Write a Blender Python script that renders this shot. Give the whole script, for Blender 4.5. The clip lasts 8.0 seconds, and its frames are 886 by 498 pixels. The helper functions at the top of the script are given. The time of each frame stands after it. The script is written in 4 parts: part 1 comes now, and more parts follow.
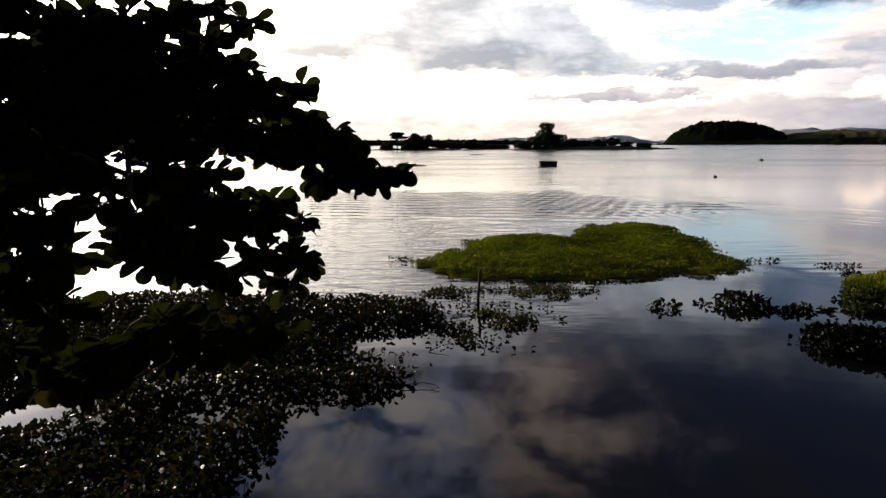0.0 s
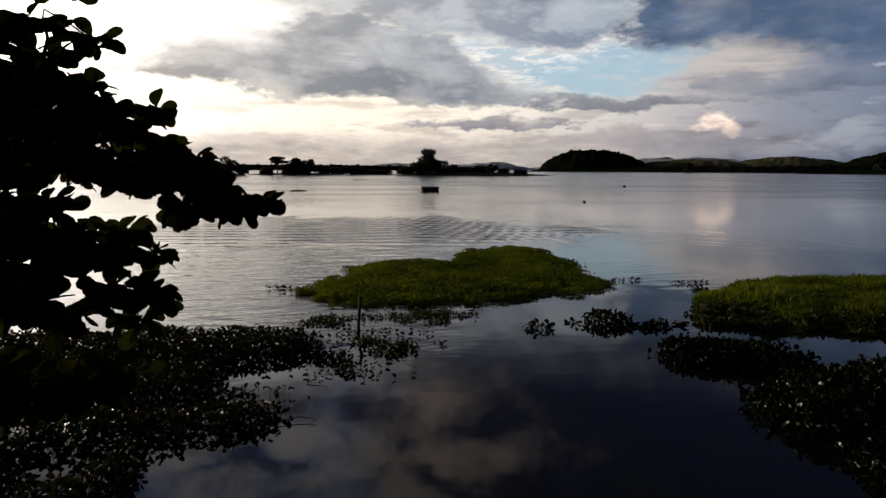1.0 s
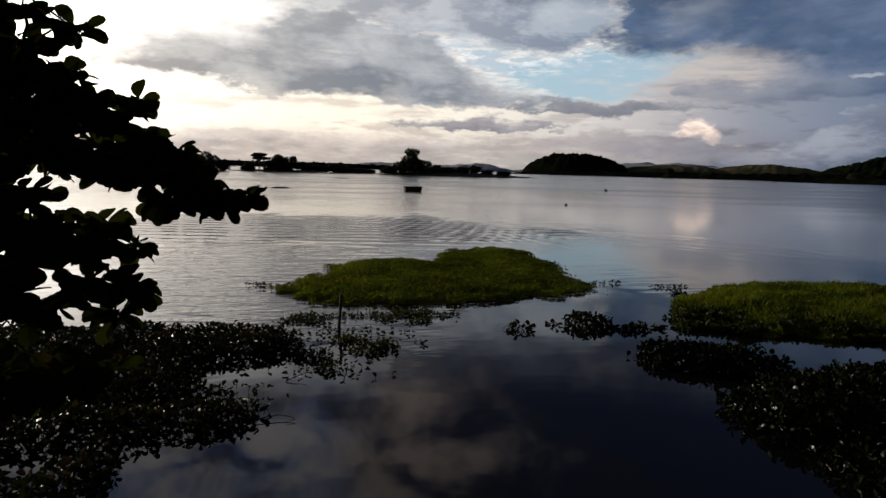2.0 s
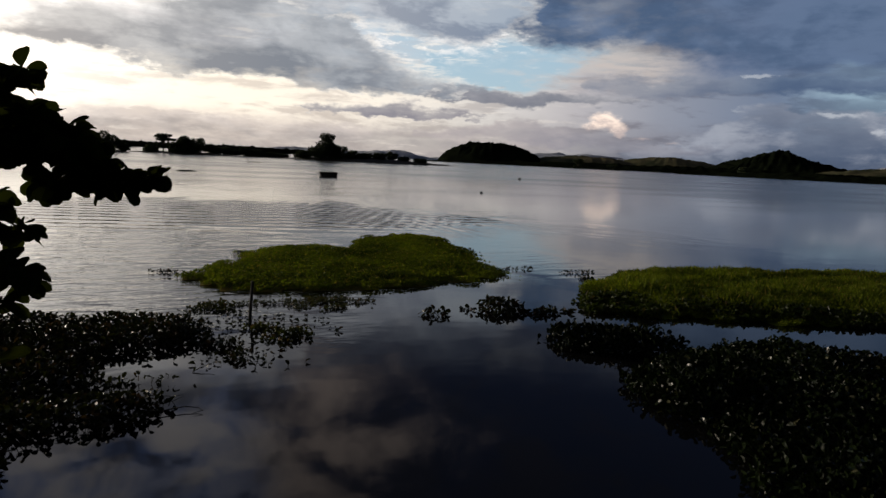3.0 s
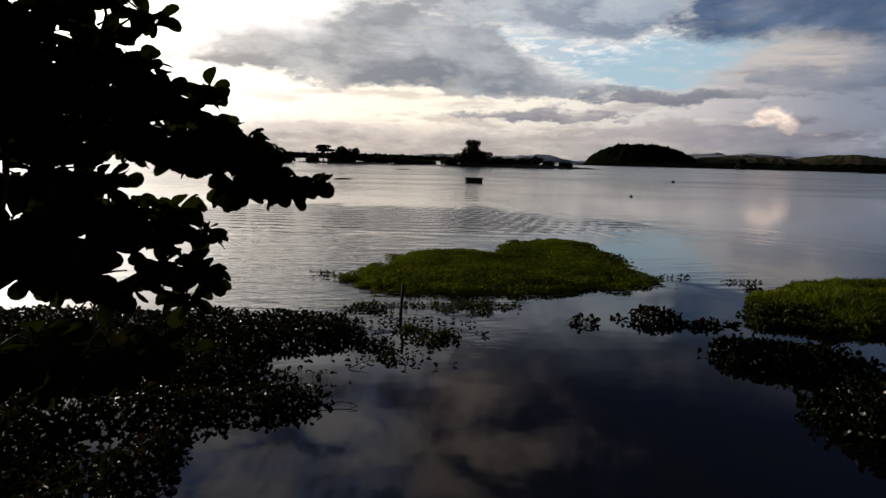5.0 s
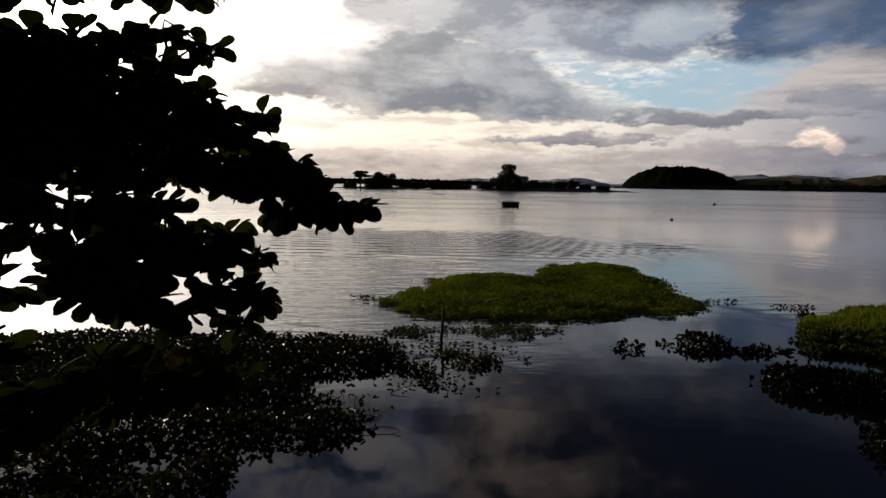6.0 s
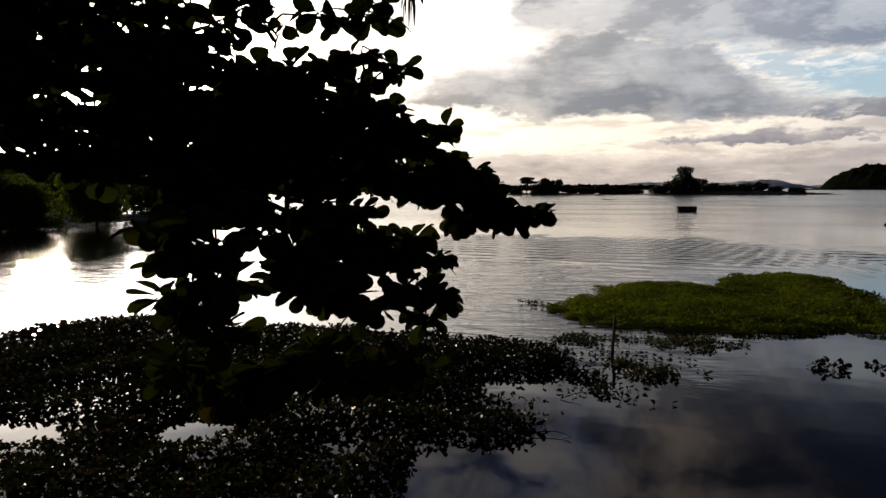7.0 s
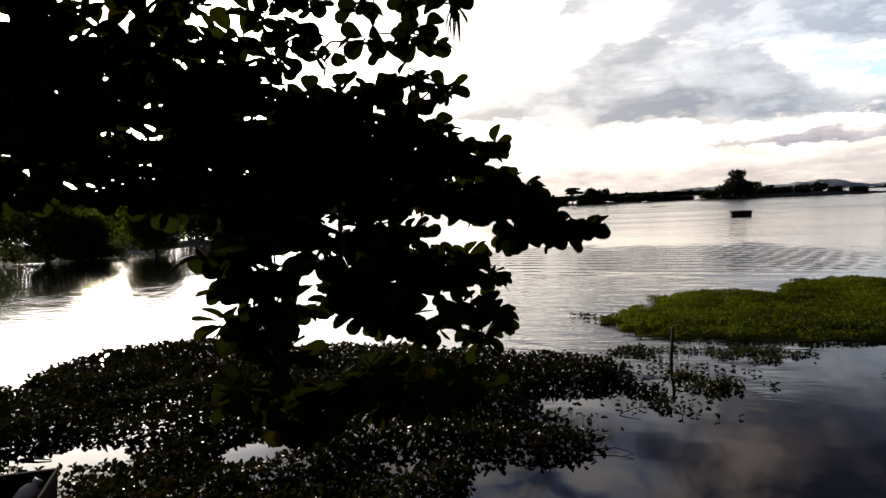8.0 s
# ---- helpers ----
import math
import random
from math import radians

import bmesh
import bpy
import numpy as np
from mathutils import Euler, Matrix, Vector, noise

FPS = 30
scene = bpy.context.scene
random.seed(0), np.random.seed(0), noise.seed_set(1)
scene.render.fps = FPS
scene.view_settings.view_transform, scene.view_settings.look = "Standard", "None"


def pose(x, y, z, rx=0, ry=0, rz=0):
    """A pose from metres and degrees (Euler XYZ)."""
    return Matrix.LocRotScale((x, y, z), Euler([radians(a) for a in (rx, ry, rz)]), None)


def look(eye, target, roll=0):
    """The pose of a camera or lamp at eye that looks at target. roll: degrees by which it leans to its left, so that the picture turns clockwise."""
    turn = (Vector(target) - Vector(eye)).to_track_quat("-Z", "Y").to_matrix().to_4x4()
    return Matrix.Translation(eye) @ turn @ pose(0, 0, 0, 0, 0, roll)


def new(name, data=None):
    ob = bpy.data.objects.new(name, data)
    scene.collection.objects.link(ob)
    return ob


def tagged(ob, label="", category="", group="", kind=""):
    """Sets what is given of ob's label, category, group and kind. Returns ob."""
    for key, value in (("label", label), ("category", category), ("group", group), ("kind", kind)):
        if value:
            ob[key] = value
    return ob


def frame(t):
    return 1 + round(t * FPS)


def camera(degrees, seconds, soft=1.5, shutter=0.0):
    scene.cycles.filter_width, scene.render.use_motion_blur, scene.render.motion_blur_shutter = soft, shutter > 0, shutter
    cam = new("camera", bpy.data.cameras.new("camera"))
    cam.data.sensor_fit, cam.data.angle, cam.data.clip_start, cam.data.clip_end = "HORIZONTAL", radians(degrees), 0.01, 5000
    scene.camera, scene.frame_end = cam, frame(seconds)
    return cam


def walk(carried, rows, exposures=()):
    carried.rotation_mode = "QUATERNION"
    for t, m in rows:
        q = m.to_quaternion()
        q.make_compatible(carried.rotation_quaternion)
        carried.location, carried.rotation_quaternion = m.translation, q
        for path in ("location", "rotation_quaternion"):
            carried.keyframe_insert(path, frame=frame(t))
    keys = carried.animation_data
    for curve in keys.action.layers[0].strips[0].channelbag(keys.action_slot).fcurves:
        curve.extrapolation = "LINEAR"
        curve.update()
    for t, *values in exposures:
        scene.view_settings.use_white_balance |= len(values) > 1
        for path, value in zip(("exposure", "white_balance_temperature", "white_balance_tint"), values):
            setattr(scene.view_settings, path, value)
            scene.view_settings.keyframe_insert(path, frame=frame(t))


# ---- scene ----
cam = camera(71.8, 8.0)
PATH = [
    (0, (0.267, 0.381, 3.101), (0.201, 2.351, 2.763), -0.3),
    (0.5, (0.349, 0.409, 3.102), (0.476, 2.378, 2.776), 1.0),
    (1, (0.376, 0.401, 3.125), (0.684, 2.36, 2.867), 0.2),
    (1.2, (0.365, 0.388, 3.122), (0.703, 2.352, 2.952), 0.7),
    (2.3, (0.361, 0.415, 3.109), (0.758, 2.354, 2.827), 2.0),
    (2.5, (0.377, 0.408, 3.102), (0.907, 2.317, 2.829), 3.0),
    (3, (0.378, 0.402, 3.094), (1.008, 2.278, 2.806), 2.7),
    (3.5, (0.365, 0.407, 3.096), (0.935, 2.303, 2.813), 2.3),
    (4, (0.361, 0.412, 3.092), (0.955, 2.302, 2.818), 2.6),
    (4.5, (0.323, 0.432, 3.07), (0.646, 2.372, 2.708), 1.0),
    (4.7, (0.336, 0.473, 3.078), (0.557, 2.432, 2.747), 1.6),
    (5.8, (0.272, 0.563, 3.068), (0.381, 2.546, 2.832), 0.8),
    (6, (0.244, 0.552, 3.066), (0.3, 2.54, 2.854), 0.8),
    (6.5, (0.207, 0.474, 3.058), (0.062, 2.46, 2.868), 0.1),
    (7, (0.178, 0.41, 3.057), (-0.299, 2.342, 2.864), -0.3),
    (7.5, (0.136, 0.388, 3.063), (-0.688, 2.197, 2.845), -1.0),
    (8, (0.131, 0.409, 3.077), (-0.492, 2.304, 2.937), -2.7),
]
walk(cam, [(t, look(eye, target, roll)) for t, eye, target, roll in PATH],
     exposures=[(0.0, 1.08, 6850, 11), (0.3, 0.44, 6700, 10), (0.7, 0.16, 6750, 11), (1.2, 0.14, 6650, 10), (4.7, 0.12, 6550, 10), (5.8, 0.14, 6700, 11), (6.5, -0.1, 6800, 11), (7.0, 0.22, 6850, 11), (7.5, 0.65, 6850, 11), (8.0, 0.9, 6700, 11)])

# ---- light ----
SUN_AZ, SUN_EL = -47.5, 10.0
sun = new("sun", bpy.data.lights.new("sun", "SUN"))
sun.data.energy, sun.data.angle, sun.data.color = 3.0, radians(3.5), (1.0, 0.86, 0.68)
sun.matrix_world = look((0, 0, 0), (-math.sin(radians(SUN_AZ)), -math.cos(radians(SUN_AZ)), -math.tan(radians(SUN_EL))))


class Nodes:
    """Short hand for wiring shader nodes."""

    def __init__(self, tree):
        self.t = tree
        tree.nodes.clear()

    def add(self, kind, **ins):
        n = self.t.nodes.new(kind)
        for k, v in ins.items():
            self.put(n.inputs[k.replace("_", " ")], v)
        return n

    def put(self, socket, v):
        if isinstance(v, bpy.types.NodeSocket):
            self.t.links.new(v, socket)
        elif isinstance(v, (tuple, list)) and len(v) == 3 and socket.type == "RGBA":
            socket.default_value = (*v, 1)
        else:
            socket.default_value = v

    def math(self, op, a, b=0.0, c=0.0, clamp=False):
        n = self.t.nodes.new("ShaderNodeMath")
        n.operation, n.use_clamp = op, clamp
        for s, v in zip(n.inputs, (a, b, c)):
            self.put(s, v)
        return n.outputs[0]

    def noise(self, vec, scale, detail=4.0, rough=0.55, dist=0.0):
        n = self.add("ShaderNodeTexNoise", Scale=scale, Detail=detail, Roughness=rough, Distortion=dist)
        self.put(n.inputs["Vector"], vec)
        return n

    def scaled(self, vec, x, y, z):
        n = self.t.nodes.new("ShaderNodeVectorMath")
        n.operation = "MULTIPLY"
        self.put(n.inputs[0], vec)
        n.inputs[1].default_value = (x, y, z)
        return n.outputs[0]

    def mix(self, fac, a, b, how="MIX"):
        n = self.t.nodes.new("ShaderNodeMix")
        n.data_type, n.blend_type = "RGBA", how
        self.put(n.inputs[0], fac)
        self.put(n.inputs[6], a)
        self.put(n.inputs[7], b)
        return n.outputs[2]

    def ramp(self, fac, lo, hi):
        n = self.add("ShaderNodeMapRange")
        n.interpolation_type = "SMOOTHSTEP"
        self.put(n.inputs[0], fac)
        n.inputs[1].default_value, n.inputs[2].default_value = lo, hi
        return n.outputs[0]


def build_world():
    world = bpy.data.worlds.new("evening_sky")
    scene.world = world
    world.use_nodes = True
    n = Nodes(world.node_tree)
    way = n.add("ShaderNodeTexCoord").outputs["Generated"]
    sep = n.add("ShaderNodeSeparateXYZ", Vector=way)
    x, y, z = sep.outputs
    deg = 180 / math.pi
    az0 = n.math("MULTIPLY", n.math("ARCTAN2", x, y), deg)
    el0 = n.math("MULTIPLY", n.math("ARCSINE", z), deg)
    # warped directions give the clouds ragged edges
    stretch = n.scaled(way, 1, 1, 2.3)
    w1 = n.add("ShaderNodeSeparateColor", Color=n.noise(stretch, 5.0, 6.0, 0.6).outputs["Color"])
    w2 = n.add("ShaderNodeSeparateColor", Color=n.noise(stretch, 15.0, 3.5, 0.55).outputs["Color"])
    w3 = n.add("ShaderNodeSeparateColor", Color=n.noise(stretch, 42.0, 4.0, 0.6).outputs["Color"])

    def bend(a, i, wide, fine, tiny=None):
        b = n.math("MULTIPLY_ADD", n.math("SUBTRACT", w1.outputs[i], 0.5), wide, a)
        b = n.math("MULTIPLY_ADD", n.math("SUBTRACT", w2.outputs[i], 0.5), fine, b)
        return n.math("MULTIPLY_ADD", n.math("SUBTRACT", w3.outputs[i], 0.5), fine * 0.22 if tiny is None else tiny, b)

    az, el = bend(az0, 0, 9.0, 7.0), bend(el0, 1, 2.2, 2.6)
    soft_az, soft_el = bend(az0, 0, 4.0, 6.0, 4.0), bend(el0, 1, 1.1, 2.0, 1.3)

    def puff(a, e, sa, se, amount, az=az, el=el):
        u = n.math("DIVIDE", n.math("SUBTRACT", az, a), sa)
        v = n.math("DIVIDE", n.math("SUBTRACT", el, e), se)
        r = n.math("ADD", n.math("MULTIPLY", u, u), n.math("MULTIPLY", v, v))
        return n.math("MULTIPLY", n.math("POWER", 2.718, n.math("MULTIPLY", r, -1.0)), amount)

    def total(rows, **k):
        s = 0.0
        for row in rows:
            s = n.math("ADD", puff(*row, **k), s)
        return s

    def along(rows, a=az0):
        """A colour that changes with the azimuth."""
        r = n.add("ShaderNodeValToRGB", Fac=n.math("MULTIPLY_ADD", a, 1 / 130, 60 / 130))
        stops = r.color_ramp.elements
        while len(stops) < len(rows):
            stops.new(0.5)
        for k, row in enumerate(rows):
            stops[k].position = 0.0
        for k, row in enumerate(rows):
            stops[k].position = (row[0] + 60) / 130
            stops[k].color = (*row[1:], 1)
        return r.outputs[0]

    def bank(rows, soft_lo, soft_hi, az=soft_az, el=soft_el):
        """A cloud bank between a lower and an upper edge; its cover and the height within it."""
        ends = [(a, (lo + hi) / 2) for a, lo, hi in (rows[0], rows[-1])]
        rows = [(ends[0][0] - 2.5, ends[0][1] + 2, ends[0][1] - 2)] + rows + [(ends[1][0] + 2.5, ends[1][1] + 2, ends[1][1] - 2)]
        edge = n.add("ShaderNodeSeparateColor", Color=along([(a, lo / 30, hi / 30, 0) for a, lo, hi in rows], az))
        up = n.math("SUBTRACT", el, n.math("MULTIPLY", edge.outputs[0], 30.0))
        down = n.math("SUBTRACT", n.math("MULTIPLY", edge.outputs[1], 30.0), el)
        cover = n.math("MULTIPLY", n.ramp(up, -soft_lo, soft_lo), n.ramp(down, -soft_hi, soft_hi))
        rise = n.math("DIVIDE", up, n.math("MAXIMUM", n.math("ADD", up, down), 0.3), clamp=True)
        return cover, rise

    billow = n.noise(n.scaled(way, 1, 1, 2.6), 8.0, 8.0, 0.55, 0.2).outputs[0]
    tatter = n.noise(n.scaled(way, 1, 1, 3.6), 24.0, 6.0, 0.62, 0.25).outputs[0]
    streak = n.noise(n.scaled(way, 1, 1, 5.0), 8.5, 7.0, 0.6, 0.25).outputs[0]
    wisp = n.noise(n.scaled(way, 1, 1, 7.0), 16.0, 5.0, 0.6, 0.2).outputs[0]

    # the clear air and its thin veils: cream towards the sun, slate away from it
    sky = n.add("ShaderNodeTexSky")
    sky.sky_type, sky.sun_disc, sky.sun_elevation, sky.sun_rotation = "NISHITA", False, radians(SUN_EL), radians(SUN_AZ)
    blue = n.mix(0.6, n.mix(1.0, sky.outputs[0], (SKY, SKY, SKY), "MULTIPLY"), (0.44, 0.63, 0.80))
    low = along([(-30, 0.86, 0.76, 0.66), (0, 0.76, 0.66, 0.58), (15, 0.60, 0.55, 0.50), (25, 0.45, 0.425, 0.41), (35, 0.25, 0.25, 0.29), (46, 0.155, 0.18, 0.24)])
    cream = along([(-30, 1.05, 0.98, 0.86), (0, 1.04, 0.94, 0.79), (12, 0.94, 0.86, 0.75), (22, 0.68, 0.65, 0.62), (30, 0.46, 0.44, 0.46), (37, 0.27, 0.29, 0.35), (46, 0.15, 0.195, 0.285), (52, 0.20, 0.29, 0.39)])
    above = along([(-30, 1.1, 1.05, 0.98), (-4, 0.86, 0.85, 0.85), (8, 0.66, 0.71, 0.77), (16, 0.60, 0.67, 0.73), (31, 0.50, 0.50, 0.50), (36, 0.35, 0.35, 0.37), (42, 0.14, 0.18, 0.28), (50, 0.11, 0.165, 0.28)])
    clear = n.mix(n.ramp(soft_el, 2.0, 4.6), low, cream)
    clear = n.mix(n.ramp(soft_el, 7.2, 9.2), clear, above)
    gap = n.ramp(total([(19.5, 8.0, 5.5, 1.7, 1.0), (24.5, 8.8, 5.0, 1.7, 1.2), (28.5, 9.9, 3.0, 0.9, 0.9), (14.5, 10.6, 4.0, 1.4, 0.6), (23, 6.8, 6, 0.8, 0.5), (9, 12.0, 4.0, 1.0, 0.5), (51, 6.0, 4.0, 0.7, 0.5)]), 0.15, 0.95)
    clear = n.mix(n.math("MULTIPLY", gap, n.math("SUBTRACT", 1.0, n.math("MULTIPLY", n.ramp(streak, 0.46, 0.66), 0.55))), clear, blue)
    grey_wisp = n.math("MULTIPLY", n.ramp(streak, 0.47, 0.62), n.math("SUBTRACT", 1.0, gap))
    clear = n.mix(n.math("MULTIPLY", grey_wisp, 0.75), clear, n.mix(1.0, clear, (0.62, 0.60, 0.62), "MULTIPLY"))
    bright_wisp = n.math("MULTIPLY", n.ramp(wisp, 0.54, 0.68), n.ramp(az0, 38, 10))
    clear = n.mix(n.math("MULTIPLY", bright_wisp, 0.6), clear, (1.02, 0.93, 0.82))
    glow = total([(-26, 9, 15, 7, 0.7), (-46, 10, 16, 9, 7.0), (-9.5, 12.8, 6, 1.8, 0.6)], az=az0, el=el0)
    clear = n.mix(1.0, clear, n.mix(1.0, (1.0, 0.92, 0.82), glow, "MULTIPLY"), "ADD")
    # flecked high cloud between the banks
    flecks = n.math("MULTIPLY", total([(8.5, 11.4, 4, 1.4, 1.0), (13, 9.4, 5, 1.3, 1.1), (20, 10.4, 4, 0.9, 0.9), (24.5, 11.2, 2.5, 1.3, 0.9), (29.5, 12.0, 1.4, 0.8, 0.7)], az=az0, el=el0), n.ramp(n.noise(n.scaled(way, 1, 1, 2.8), 34.0, 6.0, 0.62, 0.3).outputs[0], 0.45, 0.64), clamp=True)
    clear = n.mix(n.math("MULTIPLY", flecks, 0.9), clear, (0.93, 0.91, 0.89))
    # lit warm cloud between the blue gap and the dark bank
    warm = n.math("MULTIPLY", total([(32.5, 8.9, 3.0, 1.3, 0.8), (36.0, 8.4, 3.0, 1.0, 0.7), (31.0, 7.4, 4.0, 0.8, 0.4)], az=soft_az, el=soft_el), n.ramp(wisp, 0.32, 0.60), clamp=True)
    col = n.mix(n.math("MULTIPLY", warm, 0.9), clear, (0.53, 0.48, 0.46))

    def lay(col, cover, thin, tint, shine=0.0):
        """Lays a bank over what is behind it; thin parts of it let the light through, and its edge may shine."""
        if shine:
            edge = n.math("MULTIPLY", n.ramp(cover, 0.02, 0.3), n.ramp(cover, 0.95, 0.4))
            col = n.mix(n.math("MULTIPLY", n.math("MULTIPLY", edge, n.ramp(tatter, 0.40, 0.60)), n.math("MULTIPLY", n.ramp(az0, 32, 12), shine)), col, (1.02, 0.96, 0.88))
        body = n.math("ADD", n.math("MULTIPLY_ADD", n.math("SUBTRACT", billow, 0.5), thin, 0.0), n.math("MULTIPLY", n.math("SUBTRACT", tatter, 0.5), thin * 0.35))
        return n.mix(n.math("MULTIPLY", cover, n.math("ADD", body, 0.93), clamp=True), col, tint)

    shade = n.ramp(n.math("ADD", n.math("MULTIPLY", n.noise(n.scaled(way, 1, 1, 1.9), 8.5, 7.0, 0.55, 0.3).outputs[0], 0.7), n.math("MULTIPLY", tatter, 0.3)), 0.42, 0.60)

    def toned(rise, base, crown):
        return n.mix(n.math("MULTIPLY", n.math("ADD", n.math("MULTIPLY_ADD", rise, 0.75, -0.22), n.math("MULTIPLY", shade, 0.65)), 1.0, clamp=True), base, crown)

    # low banks over the far shore
    cover, rise = bank([(-22, 1.4, 2.6), (-10, 1.3, 2.9), (0, 1.3, 3.0), (10, 1.2, 2.8), (20, 1.2, 2.4), (28, 1.2, 2.0)], 0.4, 0.5)
    col = lay(col, n.math("MULTIPLY", cover, 0.8), 3.4, toned(rise, along([(-22, 0.42, 0.37, 0.34), (28, 0.29, 0.275, 0.29)]), along([(-22, 0.80, 0.71, 0.64), (28, 0.48, 0.43, 0.42)])))
    cover, rise = bank([(34.9, 0.0, 1.9), (39.0, 0.0, 2.6), (41.2, 0.0, 3.1), (42.9, 0.0, 4.3), (44.6, 0.0, 5.2), (46.2, 0.0, 5.4), (47.7, 0.0, 4.7), (49.6, 0.0, 5.1), (58, 0.0, 5.3), (64, 0.0, 4.0)], 0.4, 0.35, bend(az0, 0, 2.0, 4.0, 2.0), bend(el0, 1, 0.8, 2.0, 1.0))
    col = lay(col, n.math("MULTIPLY", cover, 0.95), 1.5, toned(rise, (0.060, 0.090, 0.155), (0.31, 0.335, 0.40)))
    cover, rise = bank([(15, 2.3, 2.7), (19.8, 2.1, 2.9), (23.4, 2.0, 3.5), (27.5, 1.7, 3.5), (31.4, 1.6, 2.9), (35.3, 1.3, 2.4), (39.9, 1.4, 2.2), (42.4, 1.7, 2.1)], 0.3, 0.35)
    col = lay(col, n.math("MULTIPLY", cover, 0.95), 1.8, toned(rise, along([(18, 0.40, 0.36, 0.37), (42, 0.12, 0.145, 0.21)]), along([(18, 0.50, 0.44, 0.43), (42, 0.21, 0.225, 0.28)])))
    cover, rise = bank([(6.3, 3.8, 4.1), (8.8, 3.8, 4.6), (11.9, 3.8, 4.8), (15.5, 3.7, 4.9), (18.6, 3.7, 4.4), (20.7, 3.8, 4.1), (22.5, 3.7, 3.9)], 0.15, 0.35)
    col = lay(col, cover, 1.2, toned(rise, (0.26, 0.25, 0.285), (0.40, 0.38, 0.39)), 0.3)
    cover, rise = bank([(31.0, 6.6, 7.4), (34.0, 6.4, 7.7), (37.7, 6.2, 7.6), (42.1, 6.3, 7.9), (46, 6.4, 8.0), (52, 6.6, 7.8), (64, 6.8, 7.6)], 0.35, 0.5)
    col = lay(col, cover, 1.6, toned(rise, along([(33, 0.22, 0.24, 0.30), (46, 0.075, 0.115, 0.20)]), along([(33, 0.34, 0.34, 0.37), (46, 0.12, 0.17, 0.26)])))
    cover, rise = bank([(16.0, 5.6, 6.5), (19.6, 5.5, 6.8), (22.2, 5.1, 6.4), (25.2, 5.0, 6.3), (28.2, 5.1, 6.0), (31.7, 5.3, 5.9), (36.0, 5.5, 5.9)], 0.18, 0.3)
    col = lay(col, cover, 0.9, toned(rise, (0.20, 0.21, 0.25), (0.33, 0.33, 0.36)), 0.3)
    # a towering cumulus catches the last light
    cum = n.ramp(total([(32.3, 4.2, 1.1, 0.8, 1.0), (33.4, 3.9, 1.0, 0.8, 0.9), (31.2, 3.5, 1.0, 0.4, 0.7), (34.0, 3.1, 0.6, 0.5, 0.8), (35.8, 2.6, 1.0, 0.22, 0.7), (38.4, 2.4, 1.2, 0.14, 0.6)], az=bend(az0, 0, 0.0, 1.6, 1.8), el=bend(el0, 1, 0.0, 0.8, 1.0)), 0.3, 1.0)
    col = n.mix(n.math("MULTIPLY", cum, 0.85), col, n.mix(n.ramp(n.math("ADD", n.math("MULTIPLY", el0, 0.25), w3.outputs[0]), 1.15, 1.65), (0.52, 0.43, 0.41), (1.15, 0.93, 0.78)))
    lit = n.ramp(total([(45.4, 8.0, 1.5, 0.22, 1.0), (50.8, 4.8, 2.2, 0.25, 0.9), (53, 3.7, 1.0, 0.4, 0.9), (44.0, 5.0, 0.8, 0.25, 0.6), (36.5, 5.8, 1.0, 0.25, 0.5)], az=soft_az, el=bend(el0, 1, 0.3, 1.2, 0.8)), 0.35, 0.9)
    col = n.mix(n.math("MULTIPLY", lit, 0.6), col, (0.52, 0.55, 0.60))
    # the great bank across the middle, torn along its top
    cover, rise = bank([(-18.4, 7.9, 8.4), (-16.3, 7.6, 8.9), (-13.0, 7.3, 10.4), (-10.0, 7.3, 11.0), (-8.0, 6.9, 11.2), (-5.5, 6.0, 11.6), (-2.9, 6.2, 13.2), (-0.3, 6.4, 15.1), (2.3, 6.3, 15.6), (4.9, 5.9, 15.0), (8.5, 5.8, 12.6), (10.5, 5.7, 10.6), (12.5, 5.7, 8.9), (15.5, 5.8, 7.6), (18.4, 5.9, 6.8), (20.5, 6.0, 6.3)], 0.32, 1.3)
    col = lay(col, cover, 1.9, toned(rise, along([(-18, 0.46, 0.43, 0.41), (-6, 0.285, 0.29, 0.31), (4, 0.212, 0.232, 0.268), (18, 0.24, 0.265, 0.31)]), along([(-18, 0.74, 0.70, 0.66), (-4, 0.55, 0.55, 0.55), (8, 0.44, 0.465, 0.50)])), 0.7)
    cover, rise = bank([(-8.0, 14.8, 15.7), (-3.0, 13.7, 18.6), (2.2, 13.3, 19.6), (6.3, 12.6, 20.5), (10.3, 11.8, 23), (15.3, 11.3, 26), (18.2, 10.8, 27), (21.0, 10.6, 24), (23.0, 11.1, 18), (24.5, 12.6, 14.5)], 0.9, 0.8)
    col = lay(col, cover, 2.8, toned(shade, along([(-4, 0.40, 0.40, 0.42), (12, 0.30, 0.33, 0.39), (24, 0.19, 0.24, 0.33)]), along([(-4, 0.64, 0.63, 0.63), (12, 0.46, 0.49, 0.54), (24, 0.34, 0.40, 0.48)])), 0.5)
    # the slate-blue bank away from the sun
    cover, rise = bank([(24.9, 10.8, 12.2), (26.4, 10.5, 14.5), (28.4, 10.3, 19), (31, 10.3, 27), (33.1, 10.6, 27), (36.4, 10.5, 27), (39.6, 9.6, 27), (42.4, 8.8, 27), (46.0, 8.5, 27), (49.0, 8.6, 27), (68, 8.4, 27)], 0.9, 1.8)
    col = lay(col, cover, 1.2, n.mix(n.math("MULTIPLY", shade, 0.7), (0.066, 0.108, 0.192), (0.125, 0.18, 0.29)))
